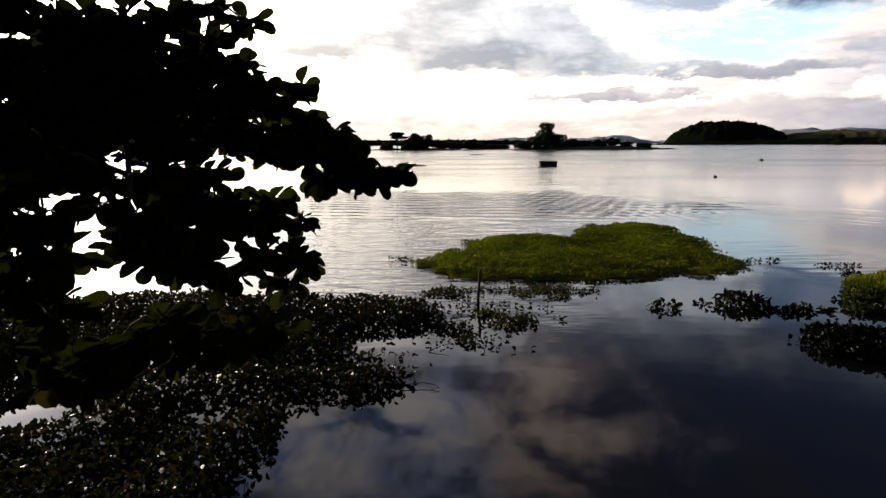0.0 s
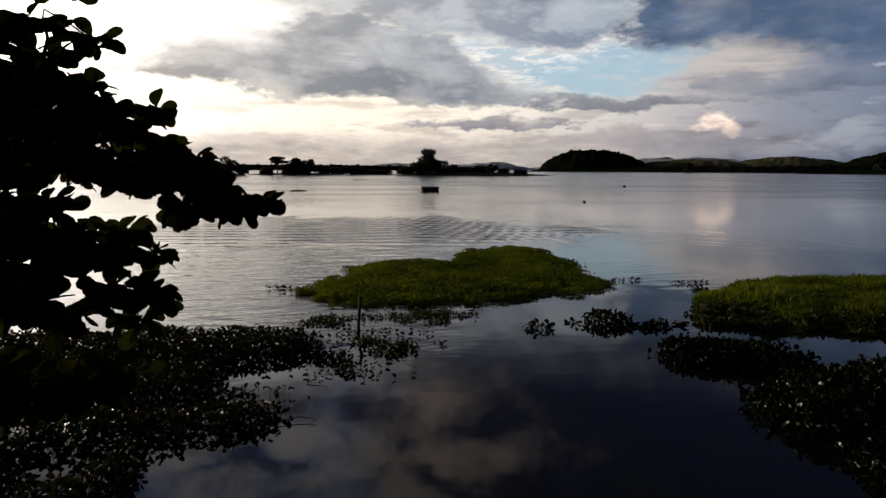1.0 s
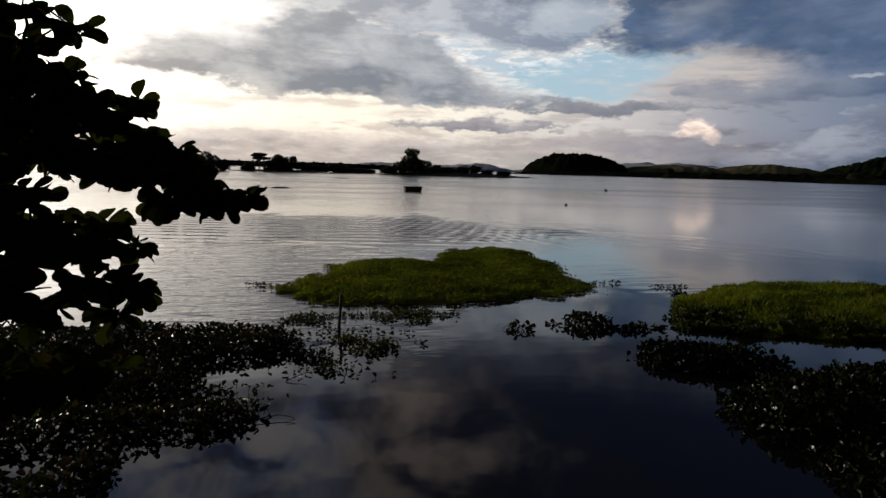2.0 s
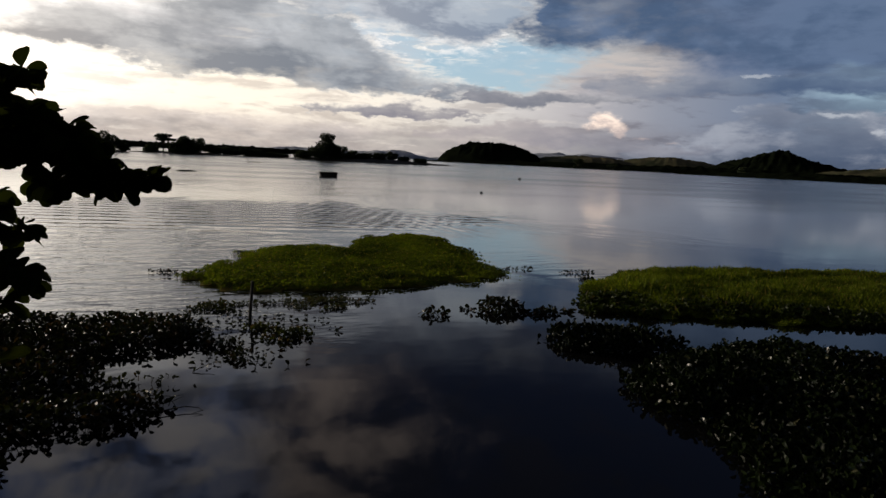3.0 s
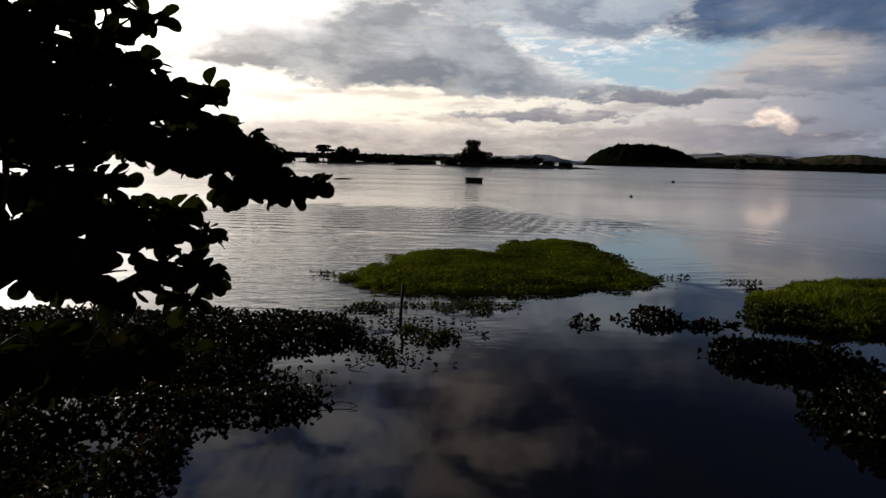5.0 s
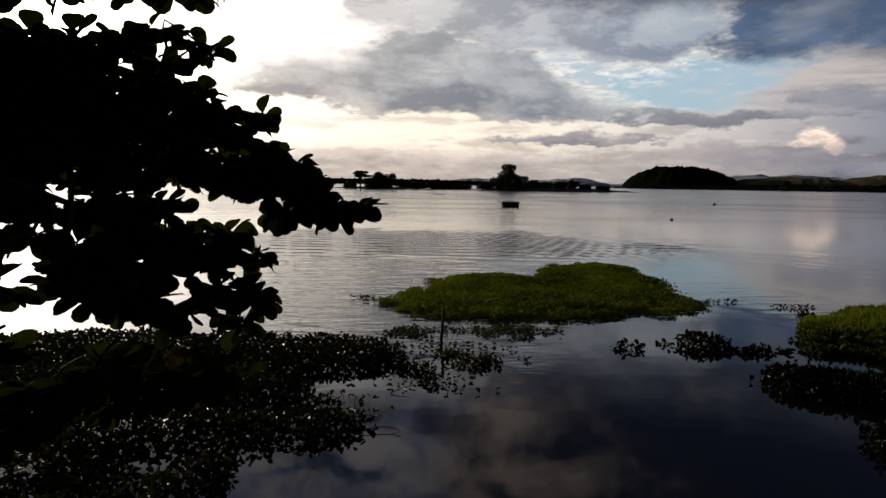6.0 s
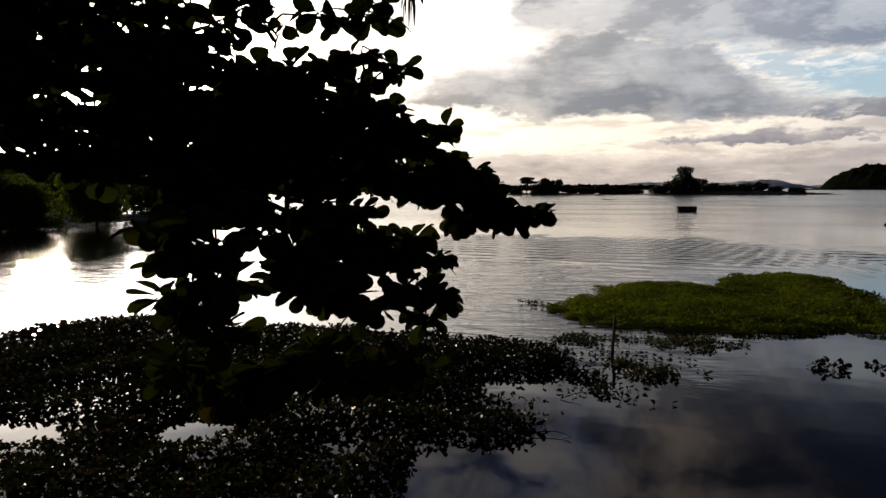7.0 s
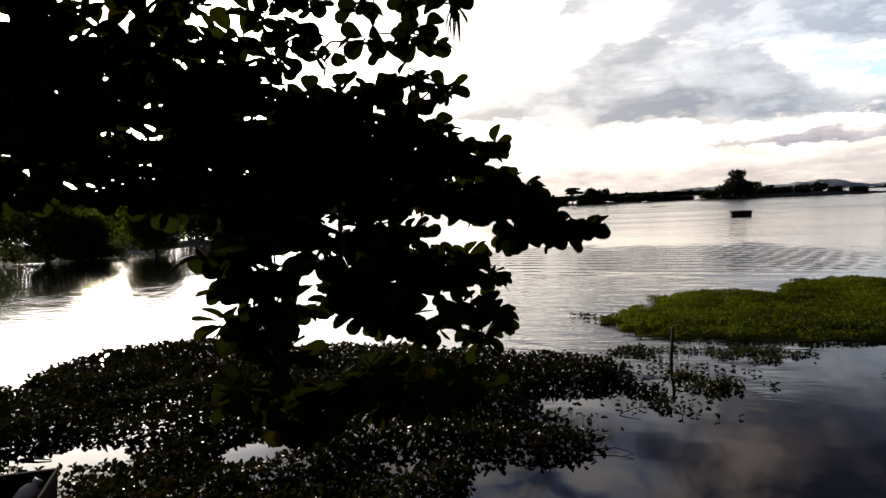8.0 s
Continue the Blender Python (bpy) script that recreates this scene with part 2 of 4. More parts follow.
    # and the two run together higher up
    cover, rise = bank([(6, 17.5, 22), (12, 16.0, 26), (18, 15.2, 27), (24, 14.8, 27), (30, 14.5, 27), (40, 14.5, 27)], 1.2, 1.2)
    col = lay(col, n.math("MULTIPLY", cover, 0.9), 1.2, n.mix(shade, (0.06, 0.075, 0.12), (0.13, 0.15, 0.20)))
    # haze along the horizon
    haze = along([(-30, 0.52, 0.45, 0.40), (0, 0.40, 0.36, 0.34), (20, 0.30, 0.27, 0.28), (34, 0.135, 0.145, 0.18), (46, 0.066, 0.088, 0.14)])
    col = n.mix(n.math("MULTIPLY", n.math("SUBTRACT", 1.0, n.ramp(soft_el, 0.2, 2.0)), 0.8), col, haze)

    # overhead: deep blue under broken cloud with warm and white breaks
    upper = total([(6, 21.5, 8, 5.5, 0.6), (-15, 27, 8, 5.0, 0.85), (-6, 24.5, 6, 3.5, 0.65), (3, 28.5, 8, 4.0, 0.55), (18, 25.5, 6, 3.0, 0.5), (-2, 18.5, 10, 1.8, 0.45), (-24, 21, 8, 4.0, 0.8), (10, 28.5, 9, 4.0, 0.45)])
    tall = n.noise(n.scaled(way, 1.0, 1.0, 1.6), 9.0, 7.0, 0.58, 0.4).outputs[0]
    upper = n.math("MULTIPLY", upper, n.math("MULTIPLY_ADD", n.math("SUBTRACT", tall, 0.48), 5.5, 1.0, clamp=False))
    deep = n.mix(n.math("MULTIPLY", n.ramp(w1.outputs[2], 0.40, 0.56), n.ramp(az0, 9, -4)), (0.018, 0.028, 0.064), (0.10, 0.17, 0.38))
    roof = n.mix(n.ramp(upper, 0.0, 1.5), deep, n.mix(n.ramp(az0, -2, 6), (0.58, 0.55, 0.56), (0.40, 0.335, 0.31)))
    flat = n.add("ShaderNodeCombineXYZ")
    down = n.math("MAXIMUM", n.math("ADD", z, 0.12), 0.05)
    n.put(flat.inputs[0], n.math("DIVIDE", x, down))
    n.put(flat.inputs[1], n.math("DIVIDE", y, down))
    over = n.noise(flat.outputs[0], 0.95, 8.0, 0.6, 0.6).outputs[0]
    clearing = n.math("SUBTRACT", 1.0, n.math("MULTIPLY", n.math("MAXIMUM", upper, 0.0), 1.6), clamp=True)
    dens = n.math("MULTIPLY", n.math("MULTIPLY", n.ramp(over, 0.36, 0.58), clearing), 1.2)
    dens = n.math("ADD", dens, n.math("MULTIPLY", n.math("SUBTRACT", billow, 0.5), 2.0))
    dens = n.math("ADD", dens, n.math("MULTIPLY", n.math("SUBTRACT", tatter, 0.5), 0.9))
    roof = n.mix(n.math("MULTIPLY", n.ramp(dens, 0.10, 0.95), 0.95), roof, n.mix(n.ramp(az0, 2, 16), (0.060, 0.070, 0.105), (0.028, 0.033, 0.056)))
    roof = n.mix(1.0, roof, n.mix(1.0, (1.0, 0.92, 0.82), glow, "MULTIPLY"), "ADD")
    right = n.ramp(az0, 2, 14)
    climb = n.math("DIVIDE", n.math("SUBTRACT", soft_el, n.math("MULTIPLY_ADD", right, -2.5, 16.8)), n.math("MULTIPLY_ADD", right, 1.5, 5.0))
    col = n.mix(n.ramp(climb, 0.0, 1.0), col, roof)
    # heavy cloud added over the unseen rear of the sky keeps the plants dark
    rear = n.math("ABSOLUTE", n.math("SUBTRACT", az0, -20.0))
    col = n.mix(n.ramp(rear, 80, 115), col, n.mix(over, (0.018, 0.022, 0.032), (0.05, 0.058, 0.078)))
    bg = n.add("ShaderNodeBackground", Color=col, Strength=1.0)
    out = n.add("ShaderNodeOutputWorld")
    n.put(out.inputs[0], bg.outputs[0])


SKY = 0.10
build_world()


# ---- materials ----
def material(name):
    m = bpy.data.materials.new(name)
    m.use_nodes = True
    n = Nodes(m.node_tree)
    return m, n


def finish(n, shader):
    out = n.add("ShaderNodeOutputMaterial")
    n.put(out.inputs[0], shader)


def foliage(name, dark, light, dry, thin=0.35, rough=0.45, dry_share=0.06, gloss=0.3, through_tint=(1.1, 1.2, 0.5)):
    m, n = material(name)
    geo = n.add("ShaderNodeNewGeometry")
    rnd = n.math("FRACT", n.math("ADD", geo.outputs["Random Per Island"], n.add("ShaderNodeObjectInfo").outputs["Random"]))
    pos = geo.outputs["Position"]
    big = n.noise(pos, 0.7, 3.0).outputs[0]
    fine = n.noise(pos, 40.0, 3.0).outputs[0]
    f = n.math("ADD", n.math("MULTIPLY", rnd, 0.6), n.math("MULTIPLY", n.ramp(big, 0.38, 0.62), 0.4))
    c = n.mix(f, dark, light)
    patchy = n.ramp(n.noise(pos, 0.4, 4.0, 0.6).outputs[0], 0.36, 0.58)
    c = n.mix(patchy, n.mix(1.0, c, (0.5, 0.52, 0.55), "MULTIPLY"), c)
    c = n.mix(n.math("GREATER_THAN", n.math("FRACT", n.math("MULTIPLY", rnd, 7.31)), 1 - dry_share), c, dry)
    c = n.mix(n.math("MULTIPLY", fine, 0.35), c, n.mix(1.0, c, (0.5, 0.5, 0.5), "MULTIPLY"))
    bump = n.add("ShaderNodeBump", Strength=0.25, Distance=0.004, Height=fine)
    # a few waxy leaves shine more than the rest
    waxy = n.math("MULTIPLY_ADD", n.ramp(n.math("FRACT", n.math("MULTIPLY", rnd, 13.7)), 0.72, 0.95), 1.9 * gloss, 0.55 * gloss)
    p = n.add("ShaderNodeBsdfPrincipled", Base_Color=c, Roughness=rough, IOR=1.4, Normal=bump.outputs[0], Specular_IOR_Level=waxy)
    tr = n.add("ShaderNodeBsdfTranslucent", Color=n.mix(1.0, c, through_tint, "MULTIPLY"))
    mixed = n.add("ShaderNodeMixShader", Fac=thin)
    n.put(mixed.inputs[1], p.outputs[0])
    n.put(mixed.inputs[2], tr.outputs[0])
    finish(n, mixed.outputs[0])
    return m


def solid(name, a, b, scale, rough=0.8, stretch=(1, 1, 1), bump=0.5, depth=0.01, spec=0.3):
    m, n = material(name)
    pos = n.scaled(n.add("ShaderNodeTexCoord").outputs["Object"], *stretch)
    g = n.noise(pos, scale, 6.0, 0.6).outputs[0]
    s = n.noise(pos, scale * 0.13, 4.0).outputs[0]
    c = n.mix(n.ramp(g, 0.3, 0.7), a, b)
    c = n.mix(n.math("MULTIPLY", n.ramp(s, 0.4, 0.7), 0.5), c, n.mix(1.0, c, (0.55, 0.55, 0.55), "MULTIPLY"))
    bm = n.add("ShaderNodeBump", Strength=bump, Distance=depth, Height=g)
    p = n.add("ShaderNodeBsdfPrincipled", Base_Color=c, Roughness=rough, Specular_IOR_Level=spec, Normal=bm.outputs[0])
    finish(n, p.outputs[0])
    return m


def water_material():
    m, n = material("lake_water")
    pos = n.add("ShaderNodeNewGeometry").outputs["Position"]
    sep = n.add("ShaderNodeSeparateXYZ", Vector=pos)
    # wind-ruffled patches out on the lake, calm near the plants and in the lee to the right
    patch = n.noise(n.scaled(pos, 0.03, 0.06, 0), 1.0, 3.0).outputs[0]
    reach = n.math("SQRT", n.math("ADD", n.math("MULTIPLY", sep.outputs[0], sep.outputs[0]), n.math("MULTIPLY", sep.outputs[1], sep.outputs[1])))
    away = n.ramp(reach, 10.5, 20.0)
    lee = n.math("SUBTRACT", n.math("MULTIPLY", sep.outputs[0], 1.0), n.math("MULTIPLY", sep.outputs[1], 0.35))
    leftward = n.ramp(lee, 3.0, -7.0)
    ruffle = n.math("MULTIPLY", away, n.math("ADD", 0.3, n.math("MULTIPLY", n.ramp(patch, 0.35, 0.7), 0.8)))
    open_lake = n.math("MULTIPLY", n.ramp(reach, 35.0, 130.0), 0.5)
    ruffle = n.math("MULTIPLY", ruffle, n.math("MAXIMUM", n.math("MULTIPLY_ADD", leftward, 1.2, 0.12), open_lake))
    ripple = n.noise(n.scaled(pos, 0.9, 2.6, 0), 1.0, 4.0, 0.55, 0.4).outputs[0]
    swell = n.noise(n.scaled(pos, 0.16, 0.5, 0), 1.0, 2.0).outputs[0]
    calm = n.noise(n.scaled(pos, 0.7, 1.0, 0), 1.0, 2.0).outputs[0]
    h = n.math("ADD", n.math("MULTIPLY", ripple, n.math("MULTIPLY", ruffle, 0.011)), n.math("MULTIPLY", swell, n.math("MULTIPLY", ruffle, 0.022)))

    def crests(turn, length, bend, tall, spread):
        """Long-crested waves whose crests lie at that turn from the x axis, over a part of the lake."""
        w = n.add("ShaderNodeTexWave", Scale=0.314 / length, Distortion=bend, Detail=2.0, Detail_Scale=0.6 * length)
        w.bands_direction = "Y"
        n.put(w.inputs["Vector"], n.add("ShaderNodeMapping", Vector=pos, Rotation=(0, 0, -turn)).outputs[0])
        return n.math("MULTIPLY", w.outputs[1], n.math("MULTIPLY", spread, tall))

    def zone(x, y, long, wide, turn):
        """An oval part of the water, fading out at its edge."""
        at = n.add("ShaderNodeMapping", Vector=pos)
        at.vector_type = "TEXTURE"
        n.put(at.inputs["Location"], (x, y, 0))
        n.put(at.inputs["Rotation"], (0, 0, turn))
        n.put(at.inputs["Scale"], (long, wide, 1.0))
        r = n.t.nodes.new("ShaderNodeVectorMath")
        r.operation = "LENGTH"
        n.put(r.inputs[0], at.outputs[0])
        rag = n.math("MULTIPLY", n.math("SUBTRACT", n.noise(n.scaled(pos, 0.25, 0.18, 0), 1.0, 3.0).outputs[0], 0.5), 1.4)
        return n.ramp(n.math("ADD", r.outputs[1], rag), 1.05, 0.55)

    # a boat's old wake crosses the lake as a band of slanting crests
    h = n.math("ADD", h, crests(-1.38, 0.70, 2.6, 0.022, zone(5.4, 33.5, 11.0, 4.2, -1.05)))
    h = n.math("ADD", h, crests(-0.16, 1.25, 3.2, 0.034, zone(-1.0, 33.0, 16.0, 9.0, -0.1)))
    # wavelets running on to the plants, and long low lines farther out
    def wavelets(turn, long, short, tall, spread):
        at = n.add("ShaderNodeMapping", Vector=pos)
        at.vector_type = "TEXTURE"
        n.put(at.inputs["Rotation"], (0, 0, turn))
        n.put(at.inputs["Scale"], (long, short, 1.0))
        return n.math("MULTIPLY", n.noise(at.outputs[0], 1.0, 2.5, 0.5, 0.6).outputs[0], n.math("MULTIPLY", spread, tall))
    near = zone(-1.8, 19.0, 5.6, 9.5, 0.15)
    h = n.math("ADD", h, wavelets(0.22, 1.3, 0.24, 0.019, near))
    h = n.math("ADD", h, wavelets(-0.30, 1.6, 0.36, 0.025, near))
    h = n.math("ADD", h, crests(0.10, 0.9, 6.0, 0.006, near))
    h = n.math("ADD", h, wavelets(-0.85, 2.6, 0.55, 0.016, zone(15.0, 27.0, 9.0, 4.5, -0.7)))
    h = n.math("ADD", h, wavelets(0.1, 3.5, 0.4, 0.010, zone(9.5, 17.0, 2.2, 3.4, 0.3)))
    h = n.math("ADD", h, wavelets(0.6, 1.6, 0.30, 0.013, zone(-20.0, 19.0, 15.0, 10.0, 0.6)))
    h = n.math("ADD", h, crests(0.05, 2.4, 3.0, 0.016, n.math("MULTIPLY", ruffle, n.ramp(reach, 38.0, 60.0))))
    h = n.math("MULTIPLY_ADD", calm, 0.003, h)
    bump = n.add("ShaderNodeBump", Strength=1.0, Distance=1.0, Height=h)
    gusts = n.math("MULTIPLY", n.ramp(n.noise(n.scaled(pos, 0.018, 0.05, 0), 1.0, 4.0, 0.6).outputs[0], 0.42, 0.62), n.math("MULTIPLY", n.ramp(reach, 35.0, 80.0), 0.08))
    murk = n.mix(n.noise(n.scaled(pos, 0.3, 0.3, 0), 1.0, 3.0).outputs[0], (0.0015, 0.0018, 0.0022), (0.004, 0.0036, 0.003))
    p = n.add("ShaderNodeBsdfPrincipled", Base_Color=murk, Roughness=n.math("ADD", n.math("MULTIPLY_ADD", n.ramp(reach, 24.0, 150.0), 0.09, 0.034), n.math("MULTIPLY_ADD", n.ramp(reach, 10.0, 24.0), 0.03, gusts)), IOR=1.333, Normal=bump.outputs[0])
    finish(n, p.outputs[0])
    return m


WATER = water_material()
# leaf colours near black: shade within the crown is put into them
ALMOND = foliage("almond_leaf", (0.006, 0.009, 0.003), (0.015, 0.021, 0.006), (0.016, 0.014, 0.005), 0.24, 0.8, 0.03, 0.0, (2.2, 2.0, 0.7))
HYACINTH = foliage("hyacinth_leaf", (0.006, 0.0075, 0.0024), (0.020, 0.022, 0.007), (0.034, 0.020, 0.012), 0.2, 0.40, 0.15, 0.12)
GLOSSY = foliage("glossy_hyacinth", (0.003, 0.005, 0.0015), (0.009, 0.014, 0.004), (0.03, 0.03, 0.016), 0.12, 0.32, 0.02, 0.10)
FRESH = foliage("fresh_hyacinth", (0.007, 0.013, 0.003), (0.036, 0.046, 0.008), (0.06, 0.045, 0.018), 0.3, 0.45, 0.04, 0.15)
# a brighter, more olive copy of the hyacinth leaf colours
OLIVE = foliage("olive_hyacinth", (0.011, 0.015, 0.004), (0.050, 0.052, 0.012), (0.07, 0.045, 0.02), 0.3, 0.5, 0.12, 0.2)
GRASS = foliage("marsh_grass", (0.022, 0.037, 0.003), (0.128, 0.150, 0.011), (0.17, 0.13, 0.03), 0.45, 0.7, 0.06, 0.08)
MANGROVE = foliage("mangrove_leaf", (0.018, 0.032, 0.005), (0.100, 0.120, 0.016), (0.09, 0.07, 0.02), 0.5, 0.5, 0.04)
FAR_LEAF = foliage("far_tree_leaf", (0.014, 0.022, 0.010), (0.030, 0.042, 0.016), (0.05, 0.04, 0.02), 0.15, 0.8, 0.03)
BARK = solid("bark", (0.016, 0.012, 0.009), (0.040, 0.032, 0.024), 9, 0.9, (1, 1, 0.3))
WOOD = solid("boat_wood", (0.008, 0.004, 0.003), (0.018, 0.009, 0.006), 14, 0.95, (1, 0.15, 1), spec=0.04)
POST_WOOD = solid("post_wood", (0.009, 0.0075, 0.006), (0.024, 0.019, 0.015), 20, 0.85, (1, 1, 0.2))
SOIL = solid("wet_soil", (0.02, 0.017, 0.012), (0.045, 0.038, 0.026), 3, 0.85, depth=0.03)
# near black: the canopy's own shade is put into this base colour
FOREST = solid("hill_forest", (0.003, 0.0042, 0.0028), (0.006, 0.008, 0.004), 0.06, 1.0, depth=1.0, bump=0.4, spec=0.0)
FIELD = solid("hill_pasture", (0.024, 0.030, 0.017), (0.100, 0.086, 0.050), 0.012, 1.0, depth=1.0, bump=0.4, spec=0.0)
# pale blue-grey: the haze of distance is put into the ridges' base colour
HAZED_RIDGE = solid("hazed_ridge", (0.22, 0.24, 0.28), (0.28, 0.30, 0.34), 0.004, 1.0, depth=1.0, bump=0.2)
PALE_WOOD = solid("pale_board", (0.06, 0.055, 0.05), (0.12, 0.11, 0.10), 10, 0.6, (1, 0.2, 1), 0.3)
PLASTIC = solid("jug_plastic", (0.56, 0.48, 0.38), (0.72, 0.62, 0.50), 12, 0.4, bump=0.1)


# ---- building helpers ----
def mesh_of(name, verts, faces, mat, smooth=False):
    me = bpy.data.meshes.new(name)
    me.from_pydata(verts if isinstance(verts, list) else verts.tolist(), [], faces if isinstance(faces, list) else faces.tolist())
    me.materials.append(mat)
    if smooth:
        me.polygons.foreach_set("use_smooth", [True] * len(me.polygons))
    me.update()
    return me


def part(name, me, parent=None, label=""):
    ob = new(name, me)
    if parent:
        ob.parent = parent
    return tagged(ob, label)


def empty(name, place=(0, 0, 0)):
    ob = new(name)
    ob.location = place
    ob.empty_display_size = 0.2
    return ob


def tube(points, radii, sides=7):
    """Verts and faces of a bent, tapered, closed tube."""
    pts = [Vector(p) for p in points]
    verts, faces = [], []
    for i, p in enumerate(pts):
        d = (pts[min(i + 1, len(pts) - 1)] - pts[max(i - 1, 0)]).normalized()
        a = d.orthogonal().normalized() if i == 0 else (a - a.dot(d) * d).normalized()
        b = d.cross(a)
        for k in range(sides):
            w = 2 * math.pi * k / sides
            verts.append(tuple(p + (a * math.cos(w) + b * math.sin(w)) * radii[i]))
    for i in range(len(pts) - 1):
        for k in range(sides):
            q = (k + 1) % sides
            faces.append((i * sides + k, i * sides + q, (i + 1) * sides + q, (i + 1) * sides + k))
    faces.append(tuple(range(sides))[::-1])
    faces.append(tuple(range((len(pts) - 1) * sides, len(pts) * sides)))
    return verts, faces


def joined(pieces):
    verts, faces = [], []
    for v, f in pieces:
        o = len(verts)
        verts += v
        faces += [tuple(i + o for i in q) for q in f]
    return verts, faces


def turns(normal, spin):
    """N x 3 x 3 matrices: local z to each normal, local y swung by spin about it."""
    z = normal / np.linalg.norm(normal, axis=1, keepdims=True)
    ref = np.where(np.abs(z[:, 2:3]) > 0.95, np.array([[1.0, 0, 0]]), np.array([[0, 0, 1.0]]))
    x = np.cross(ref, z)
    x /= np.linalg.norm(x, axis=1, keepdims=True)
    y = np.cross(z, x)
    c, s = np.cos(spin)[:, None], np.sin(spin)[:, None]
    return np.stack((x * c + y * s, y * c - x * s, z), axis=2)


def scatter(template, places, mats, sizes):
    """Many copies of a small shape in one set of verts and faces."""
    tv, tf = template
    tv = np.array(tv, float)
    v = np.einsum("nij,kj->nki", mats * sizes[:, None, None], tv) + places[:, None, :]
    n, k = len(places), len(tv)
    faces = []
    for q in tf:
        q = np.array(q)
        faces.append((q[None, :] + (np.arange(n) * k)[:, None]).tolist())
    return v.reshape(-1, 3), [tuple(f) for group in faces for f in group]


def obovate(length=1.0, width=0.68, fold=0.12, droop=0.18):
    """A leaf: narrow at the stalk, broadest past the middle, folded along its rib."""
    verts, faces = [], []
    rows = [(0.0, 0.03), (0.12, 0.05), (0.36, 0.33), (0.64, 0.50), (0.87, 0.45), (1.0, 0.20)]
    for u, w in rows:
        z = -droop * u * u
        verts += [(-w * width, u * length, z + fold * w), (0, u * length, z), (w * width, u * length, z + fold * w)]
    for i in range(len(rows) - 1):
        a = i * 3
        faces += [(a, a + 1, a + 4, a + 3), (a + 1, a + 2, a + 5, a + 4)]
    return verts, faces


def spoon():
    """A hyacinth leaf: a swollen stalk up from the water and a round cupped blade."""
    verts = [(-0.07, 0, -1.0), (0.07, 0, -1.0), (0.05, 0.05, 0.0), (-0.05, 0.05, 0.0)]
    faces = [(0, 1, 2, 3)]
    ring = []
    for k in range(8):
        w = 2 * math.pi * k / 8
        ring.append(len(verts))
        verts.append((0.36 * math.sin(w), 0.55 - 0.55 * math.cos(w), 0.18 - 0.15 * math.cos(2 * w) + 0.24 * (0.5 - 0.5 * math.cos(w))))
    mid = len(verts)
    verts.append((0, 0.55, 0.10))
    for k in range(8):
        faces.append((mid, ring[k], ring[(k + 1) % 8]))
    return verts, faces


def blade():
    return [(-0.07, 0, 0), (0.07, 0, 0), (0.05, 0.12, 0.6), (-0.05, 0.12, 0.6), (0, 0.38, 1.0)], [(0, 1, 2, 3), (3, 2, 4)]


class Patch:
    """A floating mat's outline: ovals added and taken away, with a ragged edge."""

    def __init__(self, ovals, holes=(), ragged=0.3, grain=1.1):
        self.ovals, self.holes, self.ragged, self.grain = ovals, holes, ragged, grain

    def depth(self, x, y):
        def oval(cx, cy, rx, ry, a=0.0):
            c, s = math.cos(radians(a)), math.sin(radians(a))
            u, v = (x - cx) * c + (y - cy) * s, (y - cy) * c - (x - cx) * s
            r = math.hypot(u / rx, v / ry)
            return (1 - r) * min(rx, ry)
        d = max(oval(*o) for o in self.ovals)
        for h in self.holes:
            d = min(d, -oval(*h))
        return d + self.ragged * (noise.noise((x * self.grain, y * self.grain, 3.1)) + 0.6 * noise.noise((x * 3.3, y * 3.3, 7.7)) + 0.4 * noise.noise((x * 8.1, y * 8.1, 1.7)))

    def points(self, count, rng, thin=0.0):
        """count places inside, thinning out within that many metres of the edge."""
        x0 = min(o[0] - max(o[2:4]) for o in self.ovals) - 0.5
        x1 = max(o[0] + max(o[2:4]) for o in self.ovals) + 0.5
        y0 = min(o[1] - max(o[2:4]) for o in self.ovals) - 0.5
        y1 = max(o[1] + max(o[2:4]) for o in self.ovals) + 0.5
        got = []
        while len(got) < count:
            x, y = rng.uniform(x0, x1), rng.uniform(y0, y1)
            d = self.depth(x, y)
            if d > 0 and (thin == 0 or rng.random() < 0.25 + 0.75 * min(1, d / thin)):
                got.append((x, y, d))
        return np.array(got)


def hyacinth_leaves(pts, rng, size=(0.075, 0.115), tall=0.22, tip=0.85):
    """Places, turns and sizes of hyacinth leaves over a set of mat points."""
    n = len(pts)
    g = np.random.default_rng(rng.randrange(10 ** 6))
    lift = g.uniform(0.25, 1.0, n) * np.minimum(1, 0.35 + pts[:, 2] / 0.7) * tall
    bumpy = np.array([noise.noise((p[0] * 0.9, p[1] * 0.9, 0)) for p in pts])
    lift = np.maximum(0.02, lift * (1 + 0.6 * bumpy))
    tilt, way = np.abs(g.normal(tip, min(0.4, 0.6 * tip + 0.02), n)), g.uniform(0, 2 * math.pi, n)
    normal = np.stack((np.sin(tilt) * np.cos(way), np.sin(tilt) * np.sin(way), np.cos(tilt)), 1)
    places = np.stack((pts[:, 0], pts[:, 1], lift), 1)
    return places, turns(normal, g.uniform(0, 2 * math.pi, n)), g.uniform(*size, n)


